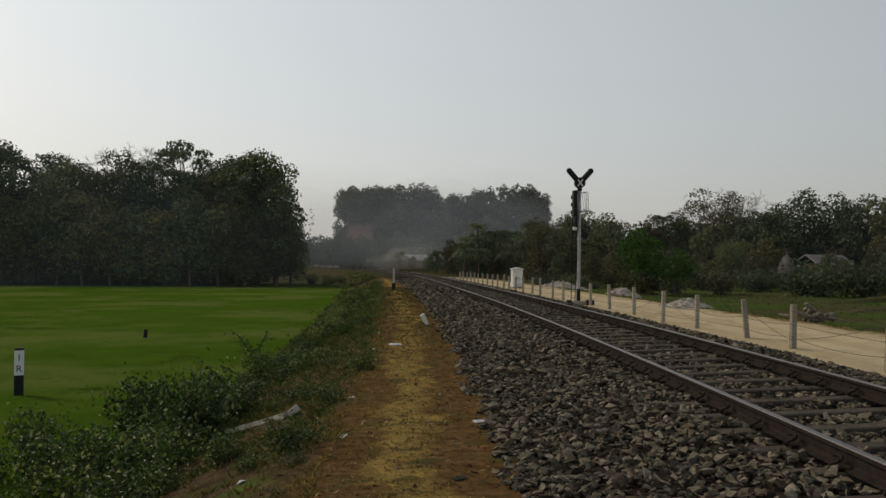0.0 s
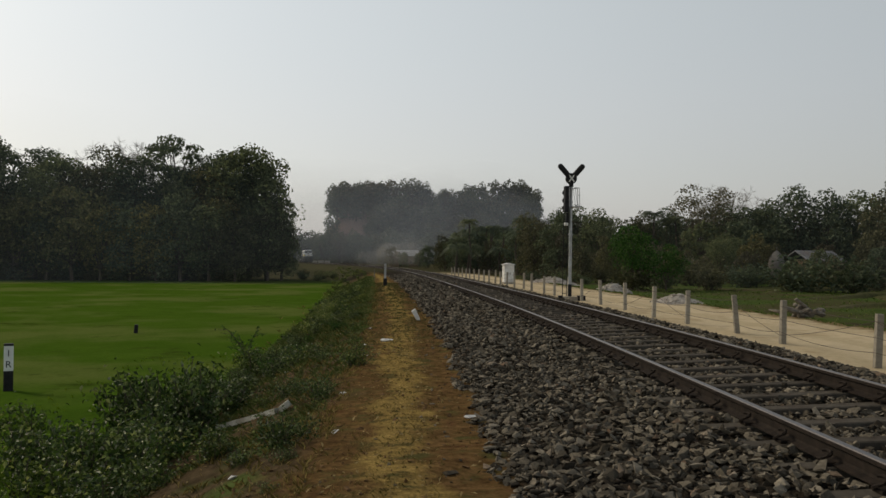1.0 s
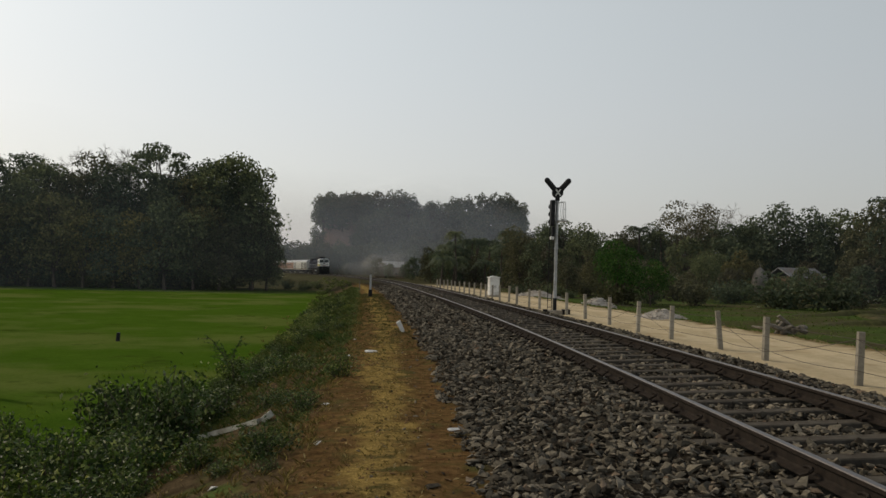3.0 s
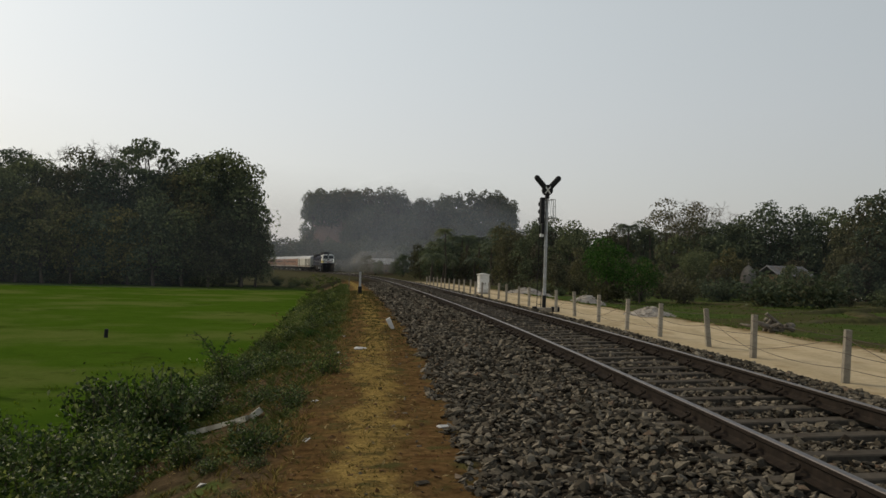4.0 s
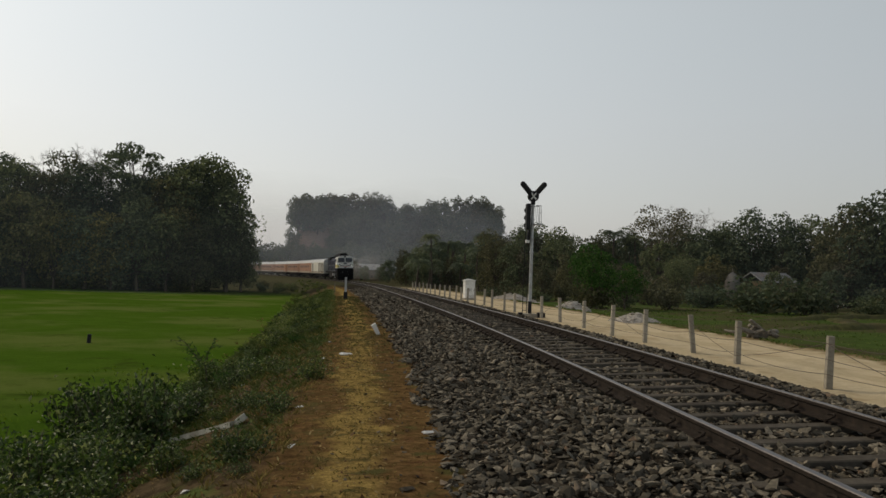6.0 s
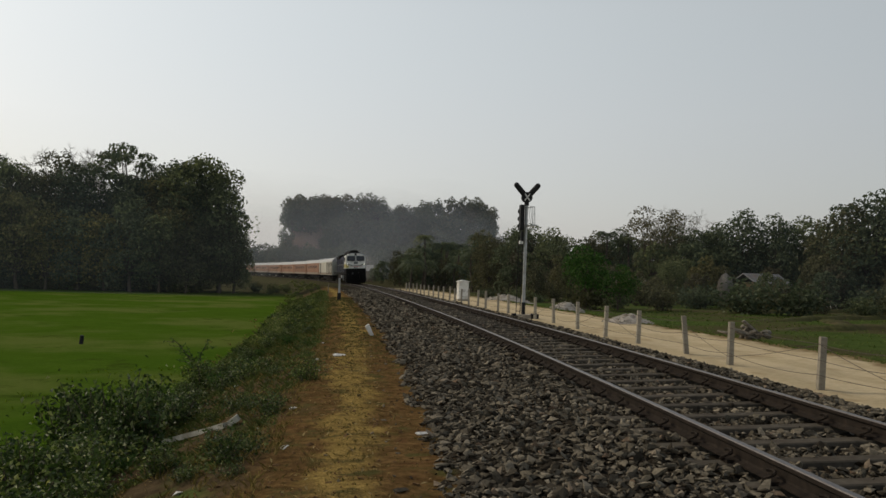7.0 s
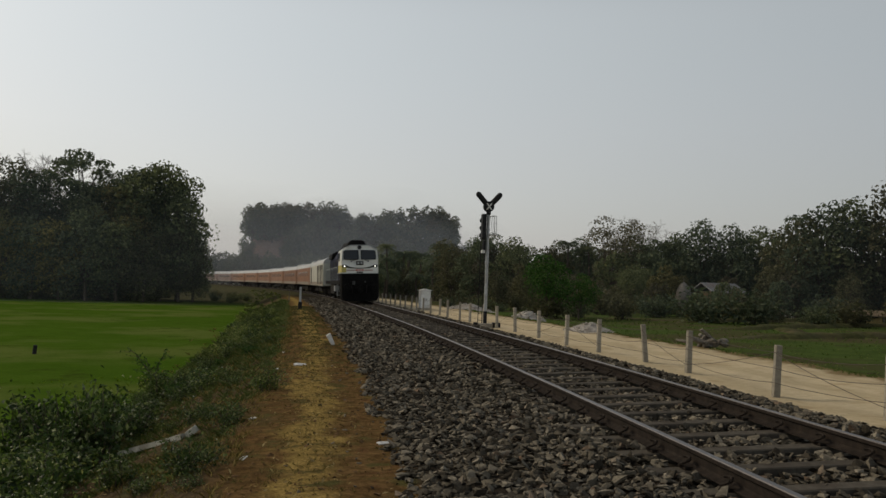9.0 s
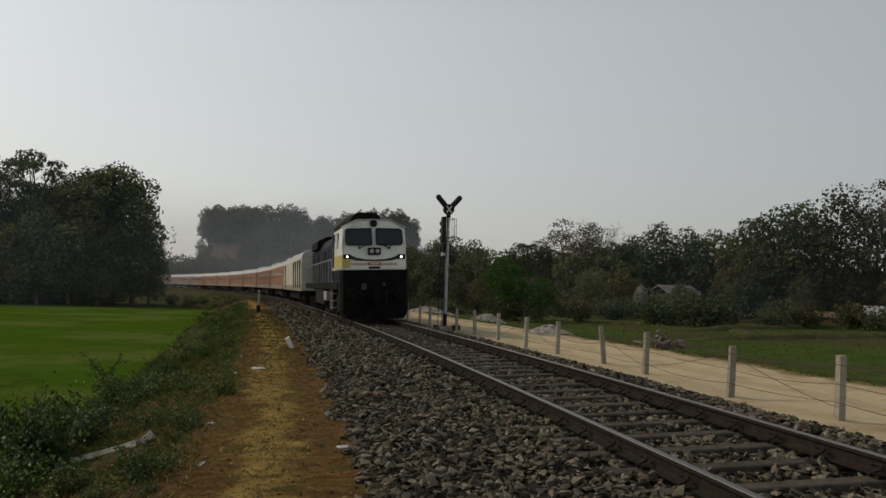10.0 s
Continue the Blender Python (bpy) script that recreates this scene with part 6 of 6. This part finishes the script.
    v, f = cards(np.stack([x, y, ground_z(x, y) + 0.02], 1), up / np.linalg.norm(up, axis=1, keepdims=True), 0.055, 0.022, r)
    tagged(put("leaf_litter", mesh_of("leaf_litter", v, f, M_DRYLEAF)), "dry leaves and straw scattered on the ground", "leaf litter", kind="stuff")


def build_sapling(x, y):
    """Two crooked stems with drooping, feathery twigs of small leaves."""
    r = np.random.default_rng(66)
    ob = thing("sapling", pose(x, y, float(ground_z(x, y)) - 0.05), "thin dark sapling with two leaning feathery stems", "sapling")
    vs, fs, cs = [], [], []
    for tip, bend in (((-0.62, 0.1, 0.98), 0.08), ((0.3, -0.1, 0.95), 0.16), ((-0.28, 0.3, 0.7), -0.1)):
        pts = limb(vs, fs, (0, 0, 0), tip, 0.022, 0.008, bend, r, 5, 6)
        side = 1 if tip[0] > 0 else -1
        for p in pts[2:]:
            for _ in range(3):
                e = p + np.array([side * r.uniform(-0.1, 0.34), r.uniform(-0.2, 0.2), r.uniform(-0.1, 0.12)])
                for q in limb(vs, fs, p, e, 0.006, 0.003, 0.08, r, 3, 3):
                    cs += [q + r.normal(0, 0.025, 3) for _ in range(2)]
    cs = np.array(cs)
    put("stem", mesh_of("stem", vs, fs, M_BARK), ob)
    v, f = cards(cs, unit(r, len(cs)), 0.075, 0.03, r, 0.3)
    put("leaves", mesh_of("leaves", v, f, M_LEAF_GREEN), ob)


def build_weeds():
    r = np.random.default_rng(44)
    protos = [make_shrub("weed_shrub", 61, 0.85, 0.45, 900, 0.064, M_WEED, 13), make_shrub("weed_shrub", 62, 0.65, 0.5, 820, 0.057, M_WEED, 12),
              make_shrub("weed_shrub", 63, 0.9, 0.4, 700, 0.072, M_WEED, 10, 0.7), make_shrub("weed_shrub", 64, 0.4, 0.42, 560, 0.048, M_WEED, 12),
              make_shrub("weed_shrub", 65, 0.55, 0.38, 480, 0.085, M_LEAF_GREEN, 9, 0.35, 0.0)]
    far_weed = make_shrub("weed_shrub", 67, 0.8, 0.6, 260, 0.16, M_WEED_OLIVE, 8)
    mid = [make_shrub("weed_shrub", 68, 0.8, 0.6, 330, 0.11, M_WEED, 9), make_shrub("weed_shrub", 69, 0.7, 0.65, 330, 0.11, M_WEED_OLIVE, 9)]
    group = "weedy shrubs on the bank"
    spots = [(-2.25, 13.1, 0.7, 1), (-2.7, 13.6, 0.6, 3), (-2.0, 12.6, 0.55, 3), (-1.35, 14.3, 0.75, 1), (-1.5, 15.2, 0.6, 3), (-2.4, 9.9, 0.45, 3), (-1.62, 11.75, 0.62, 1), (-1.5, 11.2, 0.5, 3), (-1.55, 8.5, 0.7, 1), (-1.85, 8.3, 0.6, 3), (-1.45, 9.0, 0.55, 3), (-2.3, 8.8, 0.6, 0),
             (-3.9, 12.0, 1.1, 0), (-3.7, 12.9, 1.3, 0), (-4.2, 13.0, 1.4, 1), (-4.8, 13.3, 1.35, 0), (-4.1, 13.9, 1.3, 1), (-4.2, 11.2, 1.1, 1), (-4.8, 10.8, 1.15, 0), (-5.4, 11.4, 1.15, 2),
             (-3.6, 10.4, 1.0, 1), (-4.2, 10.0, 1.05, 0), (-3.3, 9.4, 0.95, 2), (-2.9, 8.6, 0.8, 1), (-3.2, 8.0, 0.9, 0), (-3.9, 9.1, 1.0, 2), (-4.7, 9.8, 1.1, 1), (-6.0, 12.4, 1.1, 0), (-6.2, 11.4, 1.05, 1), (-5.2, 15.2, 1.2, 0), (-4.8, 16.4, 1.0, 2)]
    for x, y, k, i in spots:
        plant(protos[i], x, y, k, r.uniform(0, 360), "leafy green weed shrub on the embankment", group, r.uniform(0.85, 1.1) * (1.5 if k >= 1.3 else 1.15 if k > 0.9 else 1))
    for i in range(240):
        s = 11 + 62 * r.uniform() ** 1.25
        u = -8.4 + 3.0 * r.uniform() ** 0.9
        if s < 16 and u > -7.1 or s < 34 and u > -6.7 and i % 5 > 1:
            continue
        x, y = beside(s, u)
        k = r.uniform(0.75, 1.35) * (1.0 if u < -6 else 0.7) * float(np.interp(s, [12, 20, 34, 75], [1.0, 0.85, 0.66, 0.62]))
        kind = protos[int(r.integers(0, 5))] if s < 30 else mid[i % 2]
        plant(kind, float(x), float(y), k, r.uniform(0, 360), "leafy green weed shrub on the embankment", group, r.uniform(0.7, 1.1))
    for i in range(70):
        s = 70 + 110 * r.uniform()
        x, y = beside(s, -9.5 + 4.4 * r.uniform())
        plant(far_weed, float(x), float(y), r.uniform(0.35, 0.7), r.uniform(0, 360), "shrubby growth along the far embankment", group)
    for i in range(46):
        s = 3.5 + 40 * r.uniform()
        x, y = beside(s, -5.9 + r.uniform(0, 0.75))
        plant(protos[3], float(x), float(y), r.uniform(0.25, 0.55), r.uniform(0, 360), "small weed at the edge of the path", group)
    build_sapling(-5.4, 24.2)
    for p in (*protos, *mid, far_weed):
        drop(p)


build_markers()
build_debris()
build_grass()
build_weeds()


# ---- dust hanging over the road, and skins that stand in for haze ----
def dust_haze_material(name, colour, least, most, scale):
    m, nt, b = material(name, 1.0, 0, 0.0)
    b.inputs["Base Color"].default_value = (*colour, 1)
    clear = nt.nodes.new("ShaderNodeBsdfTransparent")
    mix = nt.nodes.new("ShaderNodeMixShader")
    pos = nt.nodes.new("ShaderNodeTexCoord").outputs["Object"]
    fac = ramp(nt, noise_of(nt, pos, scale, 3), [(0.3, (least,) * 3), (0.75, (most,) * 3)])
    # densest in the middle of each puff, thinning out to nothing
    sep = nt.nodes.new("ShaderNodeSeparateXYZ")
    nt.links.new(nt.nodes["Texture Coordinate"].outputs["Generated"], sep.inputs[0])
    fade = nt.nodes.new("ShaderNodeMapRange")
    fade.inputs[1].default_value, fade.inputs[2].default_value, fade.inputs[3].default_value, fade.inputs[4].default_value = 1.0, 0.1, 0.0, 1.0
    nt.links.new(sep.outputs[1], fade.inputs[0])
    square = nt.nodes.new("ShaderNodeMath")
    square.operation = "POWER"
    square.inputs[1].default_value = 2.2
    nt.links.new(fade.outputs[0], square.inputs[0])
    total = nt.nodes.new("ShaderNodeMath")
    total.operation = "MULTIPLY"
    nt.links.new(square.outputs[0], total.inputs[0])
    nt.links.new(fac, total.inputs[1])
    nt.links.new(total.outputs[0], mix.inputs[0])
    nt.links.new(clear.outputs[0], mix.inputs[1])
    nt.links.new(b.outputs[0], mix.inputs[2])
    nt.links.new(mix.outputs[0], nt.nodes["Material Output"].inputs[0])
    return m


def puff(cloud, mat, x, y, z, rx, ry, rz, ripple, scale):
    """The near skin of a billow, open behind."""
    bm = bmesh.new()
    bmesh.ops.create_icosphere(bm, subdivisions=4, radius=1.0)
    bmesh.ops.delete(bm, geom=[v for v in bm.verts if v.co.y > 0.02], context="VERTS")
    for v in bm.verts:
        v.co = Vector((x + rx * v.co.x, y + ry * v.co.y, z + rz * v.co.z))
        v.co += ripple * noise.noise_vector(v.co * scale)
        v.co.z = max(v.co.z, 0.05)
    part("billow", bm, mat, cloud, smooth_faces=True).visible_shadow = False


def build_dust_haze():
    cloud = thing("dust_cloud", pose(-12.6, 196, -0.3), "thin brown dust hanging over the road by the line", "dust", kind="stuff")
    mat = dust_haze_material("road_dust", (0.8, 0.72, 0.62), 0.12, 0.32, 0.3)
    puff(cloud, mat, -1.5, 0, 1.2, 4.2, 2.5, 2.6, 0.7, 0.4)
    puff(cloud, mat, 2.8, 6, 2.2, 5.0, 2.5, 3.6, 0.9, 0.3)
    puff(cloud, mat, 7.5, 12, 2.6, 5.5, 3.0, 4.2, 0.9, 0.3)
    # wider veils before the hill: translucent skins for smoke, dust and distance haze
    veil = thing("smoke_haze", pose(-12, 268, 0), "translucent skins standing in for smoke and distance haze before the wooded hill", "smoke", kind="stuff")
    thin = dust_haze_material("hill_haze_skin", (0.78, 0.78, 0.79), 0.08, 0.2, 0.03)
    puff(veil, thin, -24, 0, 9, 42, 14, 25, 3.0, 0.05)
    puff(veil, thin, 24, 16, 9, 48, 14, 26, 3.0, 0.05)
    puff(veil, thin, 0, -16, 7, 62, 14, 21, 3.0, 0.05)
    # an added translucent skin lifts the dark wood in place of air haze
    mist = thing("field_haze", pose(-50, 100, -1.7), "translucent bluish skin standing in for air haze before the wood", "haze", kind="stuff")
    faint = dust_haze_material("standing_haze", (0.72, 0.77, 0.82), 0.03, 0.055, 0.05)
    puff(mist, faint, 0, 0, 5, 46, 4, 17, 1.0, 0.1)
    # another added skin, paling the village as hazy air would
    mist = thing("village_haze", pose(38, 66, -0.8), "translucent skin standing in for smoky air haze before the village", "haze", kind="stuff")
    faint = dust_haze_material("village_haze_skin", (0.72, 0.75, 0.78), 0.015, 0.035, 0.05)
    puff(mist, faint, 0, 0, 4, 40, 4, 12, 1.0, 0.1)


build_dust_haze()


# ---- what moves ----
def motions():
    for ob, back in TRAIN:
        walk(ob, train_rows(back))


motions()
